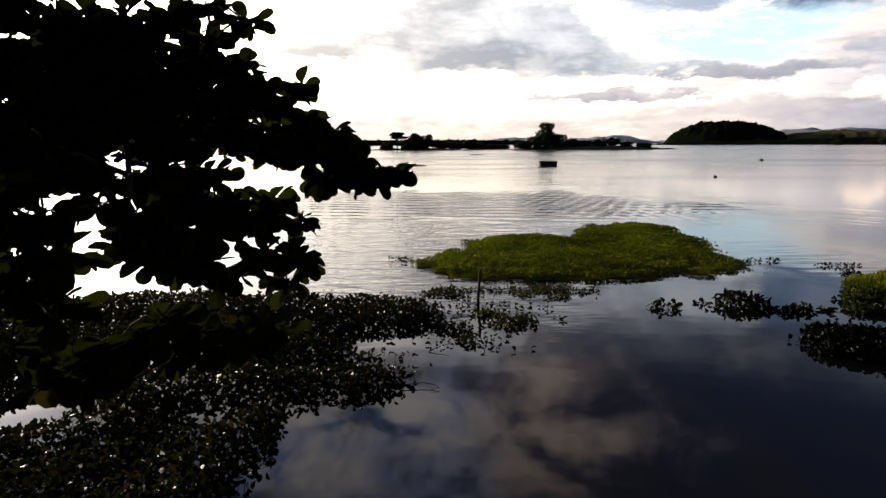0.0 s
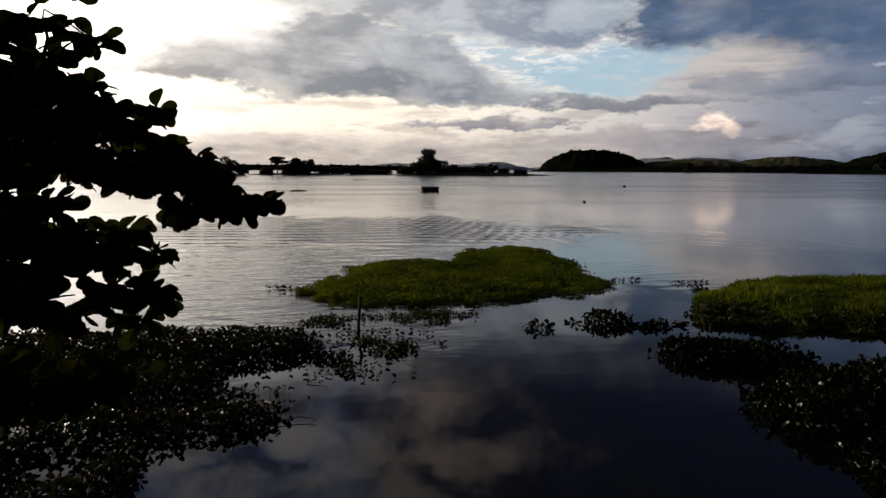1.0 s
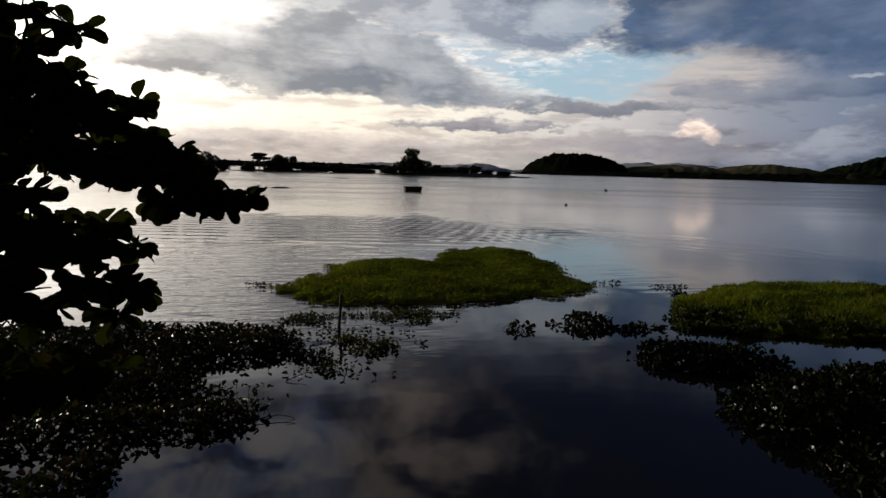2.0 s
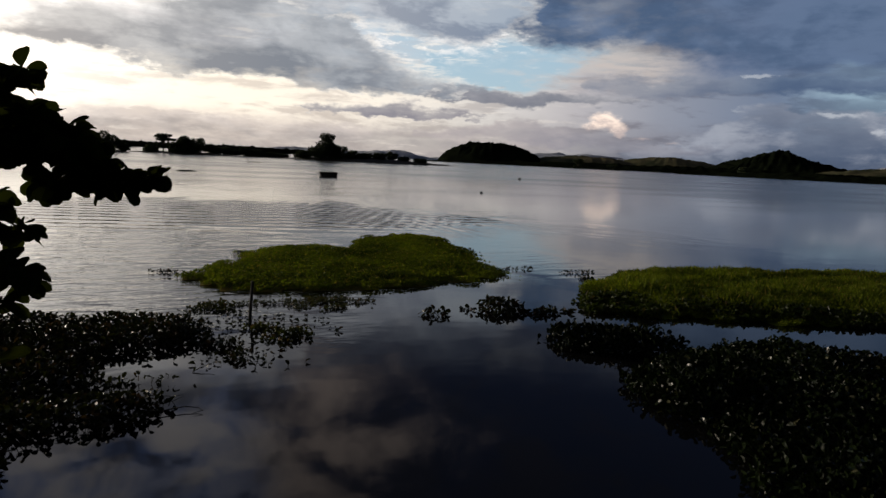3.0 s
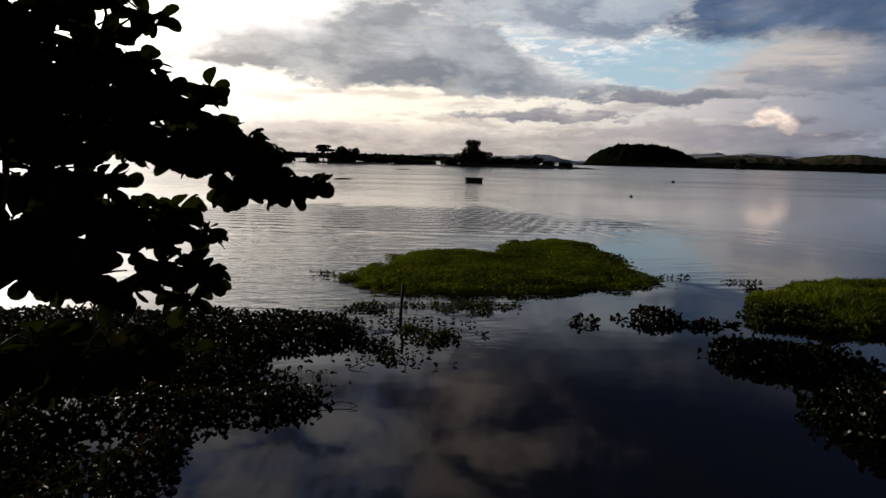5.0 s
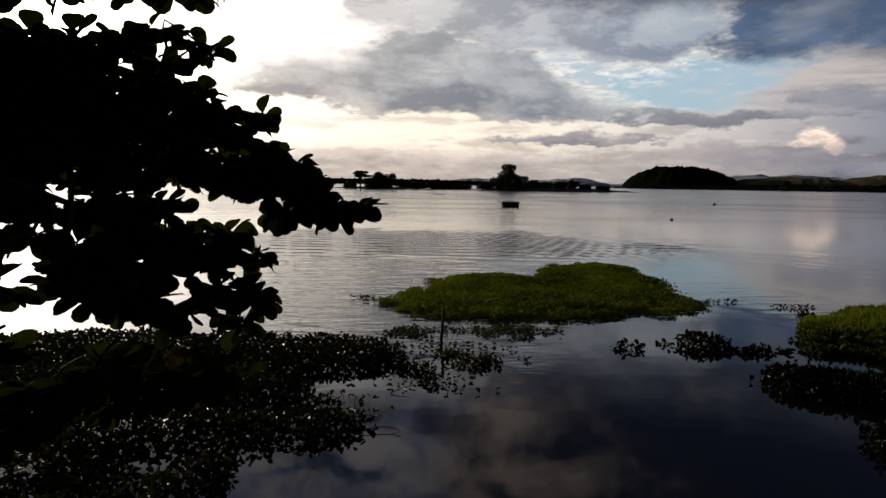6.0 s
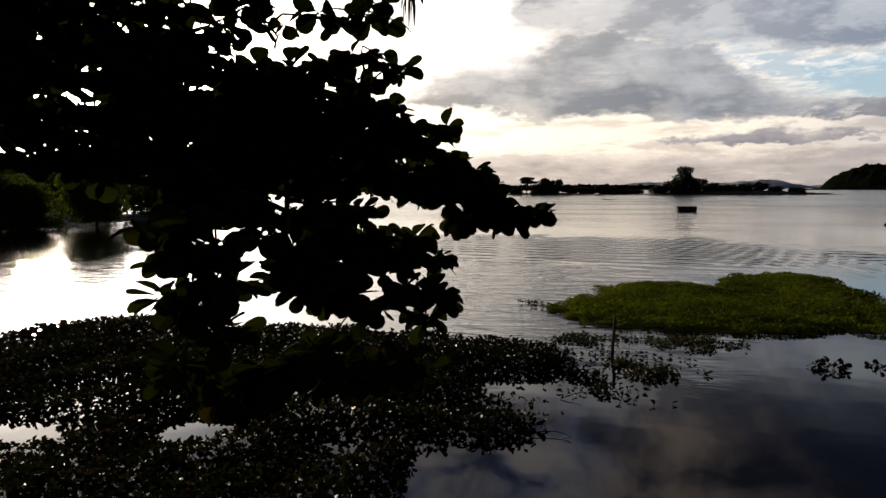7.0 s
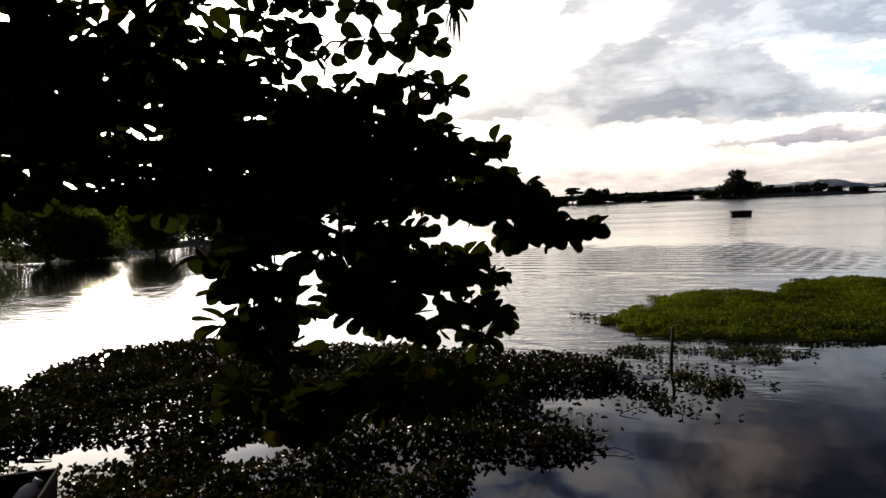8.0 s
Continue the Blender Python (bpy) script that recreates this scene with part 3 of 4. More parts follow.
def hyacinth_mat(name, label, patch, count, seed, near, singles=300, size=(0.075, 0.115), tall=0.22, group="", tip=0.85, leaf=None):
    """A floating mat: 300 leaves near a spot as pieces of their own, all others joined."""
    rng = random.Random(seed)
    thing = tagged(empty(name), label, "water hyacinth", group)
    pts = patch.points(count, rng, 0.25)
    places, mats, sizes = hyacinth_leaves(pts, rng, size, tall, tip)
    order = np.argsort((pts[:, 0] - near[0]) ** 2 + (pts[:, 1] - near[1]) ** 2)
    single, rest = order[:singles], order[singles:]
    if len(rest):
        v, f = scatter(spoon(), places[rest], mats[rest], sizes[rest])
        tagged(part("foliage", mesh_of("foliage", v, f, leaf or HYACINTH), thing), kind="stuff")
    one = mesh_of("hyacinth_leaf", *spoon(), leaf or HYACINTH)
    for i in single:
        ob = part("leaf", one, thing)
        ob.matrix_basis = Matrix.Translation(places[i]) @ Matrix([list(r) for r in mats[i] * sizes[i]]).to_4x4()
    return thing


def grass_bed(name, label, patch, count, seed, height, floor_z=0.05):
    rng = random.Random(seed)
    g = np.random.default_rng(seed)
    thing = tagged(empty(name), label, "floating island")
    pts = patch.points(count, rng)
    n = len(pts)
    swell = np.array([noise.noise((p[0] * 0.55, p[1] * 0.55, seed)) + 0.5 * noise.noise((p[0] * 1.7, p[1] * 1.7, seed)) for p in pts])
    base = floor_z + np.minimum(0.06, pts[:, 2] * 0.06) * (1 + 0.5 * swell)
    lean, way = np.abs(g.normal(0.0, 0.45, n)), g.uniform(0, 2 * math.pi, n)
    normal = np.stack((np.sin(lean) * np.cos(way), np.sin(lean) * np.sin(way), np.cos(lean)), 1)
    size = height * g.uniform(0.5, 1.2, n) * (0.55 + np.minimum(0.6, pts[:, 2])) * (1 + 0.7 * np.maximum(swell, -0.6))
    v, f = scatter(blade(), np.stack((pts[:, 0], pts[:, 1], base - 0.02), 1), turns(normal, g.uniform(0, 6.28, n)), np.maximum(size, 0.04))
    tagged(part("grass", mesh_of("grass", v, f, GRASS), thing), kind="stuff")
    k = n // 2
    pick = g.permutation(n)[:k]
    tip = np.abs(g.normal(0.6, 0.4, k))
    face = np.stack((np.sin(tip) * np.cos(way[pick]), np.sin(tip) * np.sin(way[pick]), np.cos(tip)), 1)
    spots = np.stack((pts[pick, 0] + 0.03, pts[pick, 1], base[pick] + np.minimum(0.07, pts[pick, 2] * 0.2) * g.uniform(0.3, 1.0, k)), 1)
    v, f = scatter(spoon(), spots, turns(face, g.uniform(0, 6.28, k)), g.uniform(0.03, 0.055, k))
    tagged(part("leaf_growth", mesh_of("leaf_growth", v, f, GRASS), thing), kind="stuff")
    # the matted raft under the blades
    verts, faces, at, step = [], [], {}, 0.22
    xs = np.arange(pts[:, 0].min() - 0.3, pts[:, 0].max() + 0.3, step)
    ys = np.arange(pts[:, 1].min() - 0.3, pts[:, 1].max() + 0.3, step)
    for i, x in enumerate(xs):
        for j, y in enumerate(ys):
            d = patch.depth(x, y)
            if d > -0.1:
                at[i, j] = len(verts)
                verts.append((x, y, floor_z - 0.04 + min(0.05, max(d, -0.1) * 0.06)))
    for i, j in at:
        q = [(i, j), (i + 1, j), (i + 1, j + 1), (i, j + 1)]
        if all(k in at for k in q):
            faces.append(tuple(at[k] for k in q))
    part("raft", mesh_of("raft", verts, faces, GRASS, True), thing)
    return thing


def mound(name, cx, cy, rx, ry, height, mat, turn=0.0, rough=0.25, grain=3.0, nx=48, ny=16, power=1.0, seed=0.0, shag=0.0, peak=False):
    """A low hill or islet that rises out of the water."""
    verts, faces = [], []
    for j in range(ny + 1):
        for i in range(nx + 1):
            u, v = 2 * i / nx - 1, 2 * j / ny - 1
            r = max(abs(u), abs(v)) if u or v else 0
            k = math.hypot(u, v)
            uu, vv = (u * r / k, v * r / k) if k else (0, 0)
            wob = 1 + 0.12 * noise.noise((uu * 2 + seed, vv * 2, 5.0 + seed))
            z = height * (max(0.0, 1 - r if peak else 1 - r * r) ** power) * (1 + rough * noise.noise((uu * grain * 1.7 + seed, vv * grain, seed)) + rough * 0.5 * noise.noise((uu * grain * 6 + seed, vv * grain * 3, seed + 9)))
            px, py = uu * rx * wob, vv * ry * wob
            if shag:
                z += min(1, 3 * (1 - r)) * shag * (noise.noise((px * 0.11, py * 0.11, seed)) + 0.6 * noise.noise((px * 0.31, py * 0.31, seed)) + 0.4)
            verts.append((px, py, z - 0.25))
    for j in range(ny):
        for i in range(nx):
            a = j * (nx + 1) + i
            faces.append((a, a + 1, a + nx + 2, a + nx + 1))
    ob = new(name, mesh_of(name, verts, faces, mat, True))
    ob.location, ob.rotation_euler = (cx, cy, 0), (0, 0, radians(turn))
    return ob


def leaf_clump():
    """Three crossed leaf faces, for crowns that stand far away."""
    verts, faces = [], []
    for k in range(3):
        a = 2.1 * k
        c, s = math.cos(a), math.sin(a)
        o = len(verts)
        verts += [(0, 0, -0.1 * k), (0.45 * c - 0.2 * s, 0.45 * s + 0.2 * c, 0.25), (0.95 * c, 0.95 * s, 0.05 * k), (0.45 * c + 0.25 * s, 0.45 * s - 0.25 * c, -0.15)]
        faces.append((o, o + 1, o + 2, o + 3))
    return verts, faces


def broad_tree(name, label, place, height, spread, seed, leaf, mat, clumps=500, trunk_share=0.3, flat=0.45, lobes=7, lean=0.0, category="tree", low=0.0):
    """A tapered trunk, limbs to each lobe of the crown, and a crown of many small leaf clumps."""
    rng, g = random.Random(seed), np.random.default_rng(seed)
    thing = tagged(empty(name, place), label, category)
    fork = height * trunk_share
    wood = [tube([(0, 0, -0.3), (lean * 0.3, 0, fork * 0.5), (lean, 0, fork), (lean * 1.1, 0, height * 0.75)], [height * 0.035, height * 0.028, height * 0.022, height * 0.008], 6)]
    spots, radii = [], []
    for k in range(lobes):
        a = 2 * math.pi * (k + rng.random() * 0.7) / lobes
        r = spread * rng.uniform(0.15, 0.72)
        c = (lean + r * math.cos(a), r * math.sin(a), height * rng.uniform(max(low, trunk_share) + 0.04, 0.84))
        wood.append(tube([(lean, 0, fork * 0.9), ((lean + c[0]) / 2, c[1] / 2, (fork + c[2]) / 2 + 0.03 * height), c], [height * 0.016, height * 0.011, height * 0.004], 5))
        rad = spread * rng.uniform(0.32, 0.5)
        n = clumps // lobes
        d = g.normal(size=(n, 3))
        d /= np.linalg.norm(d, axis=1, keepdims=True)
        d *= (rad * g.uniform(0.35, 1.1, n) ** 0.6)[:, None]
        d[:, 2] *= flat
        spots.append(d + np.array(c))
    p = np.concatenate(spots)
    p = p[p[:, 2] < height * (1.0 - 0.1 * g.random(len(p)))]
    p = p[p[:, 2] > low * height]
    n = len(p)
    normal = g.normal(size=(n, 3)) + np.array([0, 0, 0.8])
    v, f = scatter(leaf_clump(), p, turns(normal, g.uniform(0, 6.28, n)), leaf * g.uniform(0.6, 1.3, n))
    part("trunk", mesh_of("trunk", *joined(wood[:1]), BARK, True), thing)
    for w in wood[1:]:
        part("limb", mesh_of("limb", *w, BARK, True), thing)
    tagged(part("crown", mesh_of("crown", v, f, mat), thing), kind="stuff")
    return thing


# ---- water and land ----
def lake():
    verts, faces = [], []
    rings = [0.0, 30, 120, 600, 4600]
    verts.append((0, 0, 0))
    for r in rings[1:]:
        verts += [(r * math.cos(2 * math.pi * k / 48), r * math.sin(2 * math.pi * k / 48), 0) for k in range(48)]
    for k in range(48):
        faces.append((0, 1 + k, 1 + (k + 1) % 48))
    for i in range(len(rings) - 2):
        for k in range(48):
            a, b, q = 1 + i * 48, 1 + (i + 1) * 48, (k + 1) % 48
            faces.append((a + k, b + k, b + q, a + q))
    return tagged(new("water", mesh_of("water", verts, faces, WATER)), "calm dark lake water with faint wind ripples", "lake", kind="structure")


lake()


def bank():
    """The raised shore that the viewer and the almond tree stand on."""
    verts, faces, nx, ny = [], [], 160, 20
    for j in range(ny + 1):
        for i in range(nx + 1):
            x = -40 + 80 * i / nx
            y = 2.2 - 30 * (j / ny) ** 1.6 + 0.35 * noise.noise((x * 0.45, j * 0.2, 0)) + 0.15 * noise.noise((x * 1.3, j * 0.4, 5))
            z = -0.3 + 1.75 * min(1, (2.3 - y) / 1.6) + 0.06 * noise.noise((x, y, 0))
            verts.append((x, y, z))
    for j in range(ny):
        for i in range(nx):
            a = j * (nx + 1) + i
            faces.append((a, a + nx + 1, a + nx + 2, a + 1))
    return tagged(new("ground", mesh_of("ground", verts, faces, SOIL, True)), "dark earth shore bank above the lake", "ground", kind="structure")


bank()


def polar(az, r, z=0.0):
    return (0.3 + r * math.sin(radians(az)), 0.4 + r * math.cos(radians(az)), z)


def far_land():
    def hill(az, r, half, deep, h, mat, label, **k):
        x, y, _ = polar(az, r)
        shag = 4.2 if mat is FOREST and h > 20 else 1.8 if mat is FOREST else 0.9
        ob = mound("hill", x, y, half, deep, h, mat, turn=-az, nx=int(half * 0.75), ny=22, shag=shag, **k)
        return tagged(ob, label, "hill", kind="structure")
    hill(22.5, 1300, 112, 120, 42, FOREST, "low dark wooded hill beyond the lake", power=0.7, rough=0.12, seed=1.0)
    hill(31, 1350, 170, 120, 24, FIELD, "low grassy rise behind the far shore", rough=0.15, seed=2.0)
    hill(38, 1400, 150, 140, 30, FIELD, "low grassy hill behind the far shore", rough=0.12, seed=3.0)
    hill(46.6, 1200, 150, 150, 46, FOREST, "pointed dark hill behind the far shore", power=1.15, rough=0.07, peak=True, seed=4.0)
    hill(56, 1000, 150, 140, 19, FIELD, "low grassy hill behind the far shore", rough=0.25, seed=5.0)
    hill(70, 900, 200, 140, 24, FIELD, "low grassy hill behind the far shore", rough=0.25, seed=6.0)
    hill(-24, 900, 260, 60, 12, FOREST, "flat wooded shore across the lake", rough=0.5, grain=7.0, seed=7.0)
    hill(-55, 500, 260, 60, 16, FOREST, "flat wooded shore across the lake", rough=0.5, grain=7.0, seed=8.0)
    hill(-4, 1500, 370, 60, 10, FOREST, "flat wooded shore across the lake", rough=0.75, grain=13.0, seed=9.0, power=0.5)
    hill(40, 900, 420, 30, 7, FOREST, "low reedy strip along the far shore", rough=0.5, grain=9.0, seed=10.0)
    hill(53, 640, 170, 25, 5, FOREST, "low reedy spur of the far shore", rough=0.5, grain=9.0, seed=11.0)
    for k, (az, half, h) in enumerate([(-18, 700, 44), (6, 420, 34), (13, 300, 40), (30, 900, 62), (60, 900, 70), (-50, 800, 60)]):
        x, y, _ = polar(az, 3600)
        tagged(mound("distant_ridge", x, y, half, 260, h, HAZED_RIDGE, turn=-az, rough=0.35, grain=2.5, seed=20.0 + k), "distant mountain ridge coloured pale blue-grey as by haze", "mountain", kind="structure")


far_land()


def islets():
    def islet(az, r, half, deep, h, label, **k):
        x, y, _ = polar(az, r)
        return tagged(mound("islet", x, y, half, deep, h, SOIL, turn=-az, rough=0.5, grain=6.0, **k), label, "islet", kind="structure")
    islet(-4.5, 335, 30, 8, 1.2, "low dark islet with bushes and a flat-topped tree", seed=1.0)
    islet(2.2, 345, 18, 5, 0.9, "thin strip of low marshy ground", seed=2.0)
    islet(11.4, 322, 48, 9, 2.0, "low dark islet carrying one tall tree", seed=3.0)
    islet(-12, 300, 18, 6, 2.2, "small dark islet with a round tree", seed=4.0)
    bush, shrub = "round dark bushy tree on an islet", "low dark shrub on an islet"
    far = [(-6.1, 330, 10.0, 5.8, 0.13, 0.55, "flat-topped tree with bare lower stem"), (-4.4, 333, 9.6, 5.4, 0.8, 0.0, bush),
           (-3.4, 336, 8.2, 5.2, 0.8, 0.0, bush), (-2.4, 338, 5.0, 4.0, 0.7, 0.0, shrub), (-5.3, 334, 5.0, 4.0, 0.7, 0.0, shrub), (-7.0, 334, 4.0, 4.0, 0.7, 0.0, shrub),
           (-10.3, 300, 8.5, 5.5, 0.8, 0.0, bush), (-11.8, 300, 7.0, 5.0, 0.8, 0.0, bush), (-13.5, 300, 7.0, 6.0, 0.8, 0.0, bush), (-9.2, 302, 4.5, 4.0, 0.7, 0.0, shrub),
           (0.6, 345, 4.6, 4.0, 0.7, 0.0, shrub), (2.6, 346, 2.0, 4.0, 0.6, 0.0, shrub), (-1.0, 342, 3.4, 4.0, 0.6, 0.0, shrub), (-0.2, 344, 3.0, 4.5, 0.6, 0.0, shrub), (1.6, 346, 3.2, 4.5, 0.6, 0.0, shrub), (3.4, 346, 1.7, 4.5, 0.6, 0.0, shrub), (-1.7, 340, 3.4, 4.5, 0.6, 0.0, shrub),
           (7.7, 318, 13.4, 6.2, 0.7, 0.12, "tall broad-crowned dark tree on an islet"),
           (6.4, 320, 6.5, 5.0, 0.8, 0.0, bush), (7.4, 319, 7.0, 5.5, 0.8, 0.0, bush), (8.6, 320, 7.2, 5.0, 0.8, 0.0, bush), (5.4, 321, 4.0, 4.0, 0.7, 0.0, shrub),
           (9.8, 322, 5.0, 5.0, 0.7, 0.0, shrub), (11.0, 323, 4.0, 5.0, 0.7, 0.0, shrub), (12.2, 324, 4.6, 5.0, 0.7, 0.0, shrub),
           (30.5, 870, 15.0, 7.0, 0.8, 0.0, "dark bushy tree on the far shore"), (33.4, 870, 9.0, 8.0, 0.7, 0.0, "dark bushy tree on the far shore"), (44.0, 860, 11.0, 8.0, 0.7, 0.0, "dark bushy tree on the far shore"),
           (13.4, 326, 5.4, 3.5, 0.7, 0.0, shrub), (14.6, 324, 3.0, 4.0, 0.7, 0.0, shrub), (16.0, 324, 2.4, 5.0, 0.7, 0.0, shrub)]
    for k, (az, r, h, w, flat, low, label) in enumerate(far):
        broad_tree("tree", label, polar(az, r, 0.6), h, w, 40 + k, 0.75, FAR_LEAF, 1800 if h > 9 else 900, 0.3 if low > 0.5 else 0.05, flat, 9, low=low, category="tree")


islets()


def mangroves():
    back = [(-51, 65, 5.0, 7.0), (-61, 61, 5.6, 7.0), (-69, 61, 6.2, 7.0), (-76, 50, 7.0, 7.7), (-60, 29, 7.4, 6.0), (-58, 22, 7.6, 6.0)]
    for k, (x, y, h, w) in enumerate(back):
        broad_tree("mangrove", "dark green mangrove tree standing in the water", (x, y, 0.1), h, w, 70 + k, 0.36, MANGROVE, 6000, 0.02, 0.75, 18, category="tree", low=0.01)
    front = [(-38.7, 41.6, 4.7, 3.0, 0.12), (-46.4, 38.0, 5.8, 4.0, 0.02), (-50.6, 34.0, 6.5, 4.4, 0.02), (-53.4, 29.4, 7.0, 4.6, 0.02), (-43.6, 39.6, 3.8, 2.6, 0.02)]
    for k, (x, y, h, w, low) in enumerate(front):
        broad_tree("mangrove", "yellow-green mangrove tree lit from behind over the water", (x, y, 0.0), h, w, 90 + k, 0.22, MANGROVE, 6000, low, 1.1, 20, category="tree", low=low)
    tagged(mound("shore_bank", -62, 34, 12, 40, 1.2, SOIL, turn=-20, rough=0.4), "muddy bank under the mangrove trees", "bank", kind="structure")


mangroves()


# ---- floating plants ----
LEFT = Patch([(-4.6, 10.2, 4.9, 2.4), (-9.0, 10.2, 2.9, 2.4, -20), (-11.3, 6.9, 4.6, 1.6), (-4.6, 6.2, 2.9, 3.4), (-1.5, 11.1, 1.5, 1.25), (-1.7, 7.9, 1.2, 0.65, 12), (-9, 3.6, 2.6, 1.2), (-7.9, 5.0, 0.6, 0.5)],
             [(-7.15, 6.3, 1.2, 0.5, 22), (-7.45, 5.05, 0.95, 0.44, 30), (-4.6, 7.0, 0.5, 0.45), (-4.3, 8.6, 0.8, 0.32), (-2.6, 7.0, 0.3, 0.25), (-0.5, 9.6, 0.95, 0.7), (-5.45, 3.65, 2.1, 0.52, -59)], 0.22)
RIGHT = Patch([(8.35, 6.5, 2.9, 2.0, -12), (6.65, 9.35, 1.3, 0.8, -22), (8.6, 7.9, 1.3, 0.9, 10), (9.4, 5.0, 4.2, 2.0, 5)], [], 0.25)
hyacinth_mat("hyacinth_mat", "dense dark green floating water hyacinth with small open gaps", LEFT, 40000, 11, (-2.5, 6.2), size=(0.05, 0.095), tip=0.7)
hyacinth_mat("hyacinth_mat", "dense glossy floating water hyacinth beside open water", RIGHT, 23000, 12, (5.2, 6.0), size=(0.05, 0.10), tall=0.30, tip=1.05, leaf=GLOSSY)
ISLE = Patch([(3.3, 16.9, 3.9, 2.5, 4), (5.6, 19.4, 2.0, 4.2, -8), (6.7, 22.4, 1.15, 1.5), (5.5, 16.4, 2.1, 1.7), (2.2, 15.6, 2.8, 1.5), (0.8, 16.2, 1.7, 1.2), (2.4, 18.9, 2.1, 2.0)], [(7.1, 15.3, 0.5, 0.16)], 0.42, 1.9)
ISLE2 = Patch([(12.8, 13.1, 3.4, 2.9), (10.2, 12.9, 2.4, 1.7, 55), (17.0, 12.3, 4.5, 3.0), (14.3, 14.0, 3.2, 1.8), (11.6, 11.2, 3.0, 1.3, -25)], [], 0.35, 1.3)
grass_bed("grass_island", "bright green low floating grass island on the lake", ISLE, 64000, 21, 0.065)
grass_bed("grass_island", "green tufted floating grass bed on the lake", ISLE2, 60000, 22, 0.17)
EDGE2 = Patch([(8.95, 12.0, 1.35, 1.0), (10.2, 11.3, 1.9, 0.75, -25), (12.6, 10.2, 1.9, 0.6, -25)], [], 0.45)
hyacinth_mat("hyacinth_mat", "fringe of green water hyacinth along the grass bed", EDGE2, 4200, 13, (8, 11), singles=200, tall=0.20, leaf=FRESH)
for k, (x, y, rx, ry, n, h) in enumerate([(4.1, 11.8, 0.34, 0.26, 34, 0.18), (4.95, 12.1, 0.16, 0.14, 12, 0.12), (5.62, 12.0, 0.55, 0.5, 190, 0.30), (6.35, 11.6, 0.6, 0.26, 90, 0.16), (7.0, 11.7, 0.3, 0.1, 14, 0.08)]):
    hyacinth_mat("hyacinth_clump", "small floating clump of water hyacinth", Patch([(x, y, rx, ry)], [], 0.1, 3.0), n, 30 + k, (x, y), group="drifting clumps", tall=h, size=(0.07, 0.12))
DRIFT = Patch([(0.35, 10.9, 1.2, 1.7), (1.0, 11.3, 0.9, 1.1)], [], 0.6, 1.6)
hyacinth_mat("hyacinth_mat", "thin straggling hyacinth drifting round the wooden post", DRIFT, 270, 14, (0.6, 10.5), tall=0.02, size=(0.035, 0.10), tip=0.2)
FRINGE = Patch([(1.8, 13.15, 1.1, 0.38, -4), (-0.1, 13.0, 0.55, 0.4), (2.3, 12.7, 0.4, 0.3)], [], 0.3, 2.2)
hyacinth_mat("hyacinth_mat", "low broken strip of hyacinth before the grass island", FRINGE, 900, 15, (1.5, 13), tall=0.07, size=(0.04, 0.07), singles=120, tip=0.5, leaf=OLIVE)
for k, (x, y, rx, ry, n) in enumerate([(1.15, 10.8, 0.5, 0.42, 150), (0.7, 11.3, 0.3, 0.2, 70), (0.1, 10.3, 0.35, 0.2, 40), (-1.3, 16.7, 0.35, 0.15, 40), (9.8, 15.9, 0.45, 0.1, 45), (9.5, 14.9, 0.25, 0.5, 60), (0.45, 19.6, 0.25, 0.2, 26), (7.9, 20.0, 0.2, 0.7, 40), (8.1, 16.6, 0.5, 0.12, 36)]):
    hyacinth_mat("hyacinth_clump", "small floating clump of water hyacinth", Patch([(x, y, rx, ry)], [], 0.12, 3.0), n, 50 + k, (x, y), group="drifting clumps", tall=0.12, size=(0.05, 0.08), leaf=OLIVE if k in (0, 1) else None)


def twig(name, label, points, radius, place):
    v, f = tube(points, [radius * (1 - 0.7 * i / (len(points) - 1)) for i in range(len(points))], 5)
    ob = new(name, mesh_of(name, v, f, POST_WOOD))
    ob.location = place
    return tagged(ob, label, "twig", "drifting twigs")


twig("twig", "thin bent dark twig lying on the water", [(-0.5, 0.1, 0.02), (-0.2, 0.0, 0.04), (0.05, 0.06, 0.05), (0.2, 0.02, 0.04), (0.26, -0.05, 0.03), (0.15, -0.09, 0.02)], 0.009, (-0.3, 7.85, 0))
twig("twig", "thin bent dark twig lying on the water", [(-0.3, 0.0, 0.02), (-0.05, 0.1, 0.05), (0.18, 0.06, 0.03), (0.3, 0.14, 0.01)], 0.008, (-0.6, 8.25, 0))
for x, y, turn, long in [(-0.1, 9.3, 20, 0.16), (0.25, 9.7, -25, 0.13), (0.6, 9.25, 75, 0.10), (0.05, 10.4, 70, 0.14)]:
    c, q = long * math.cos(radians(turn)), long * math.sin(radians(turn))
    twig("twig", "short dark broken stalk among drifting leaves", [(-c, -q, 0.01), (-c * 0.3, -q * 0.2, 0.05), (c * 0.4, q * 0.5, 0.07), (c, q, 0.10)], 0.009, (x, y, 0))
twig("twig", "dark stick drifting beside the boat", [(-0.22, -0.05, 0.01), (0, 0.0, 0.025), (0.22, 0.03, 0.01)], 0.022, (-7.5, 6.15, 0))


# ---- the almond tree ----
TRUNK = (-5.6, 1.9)
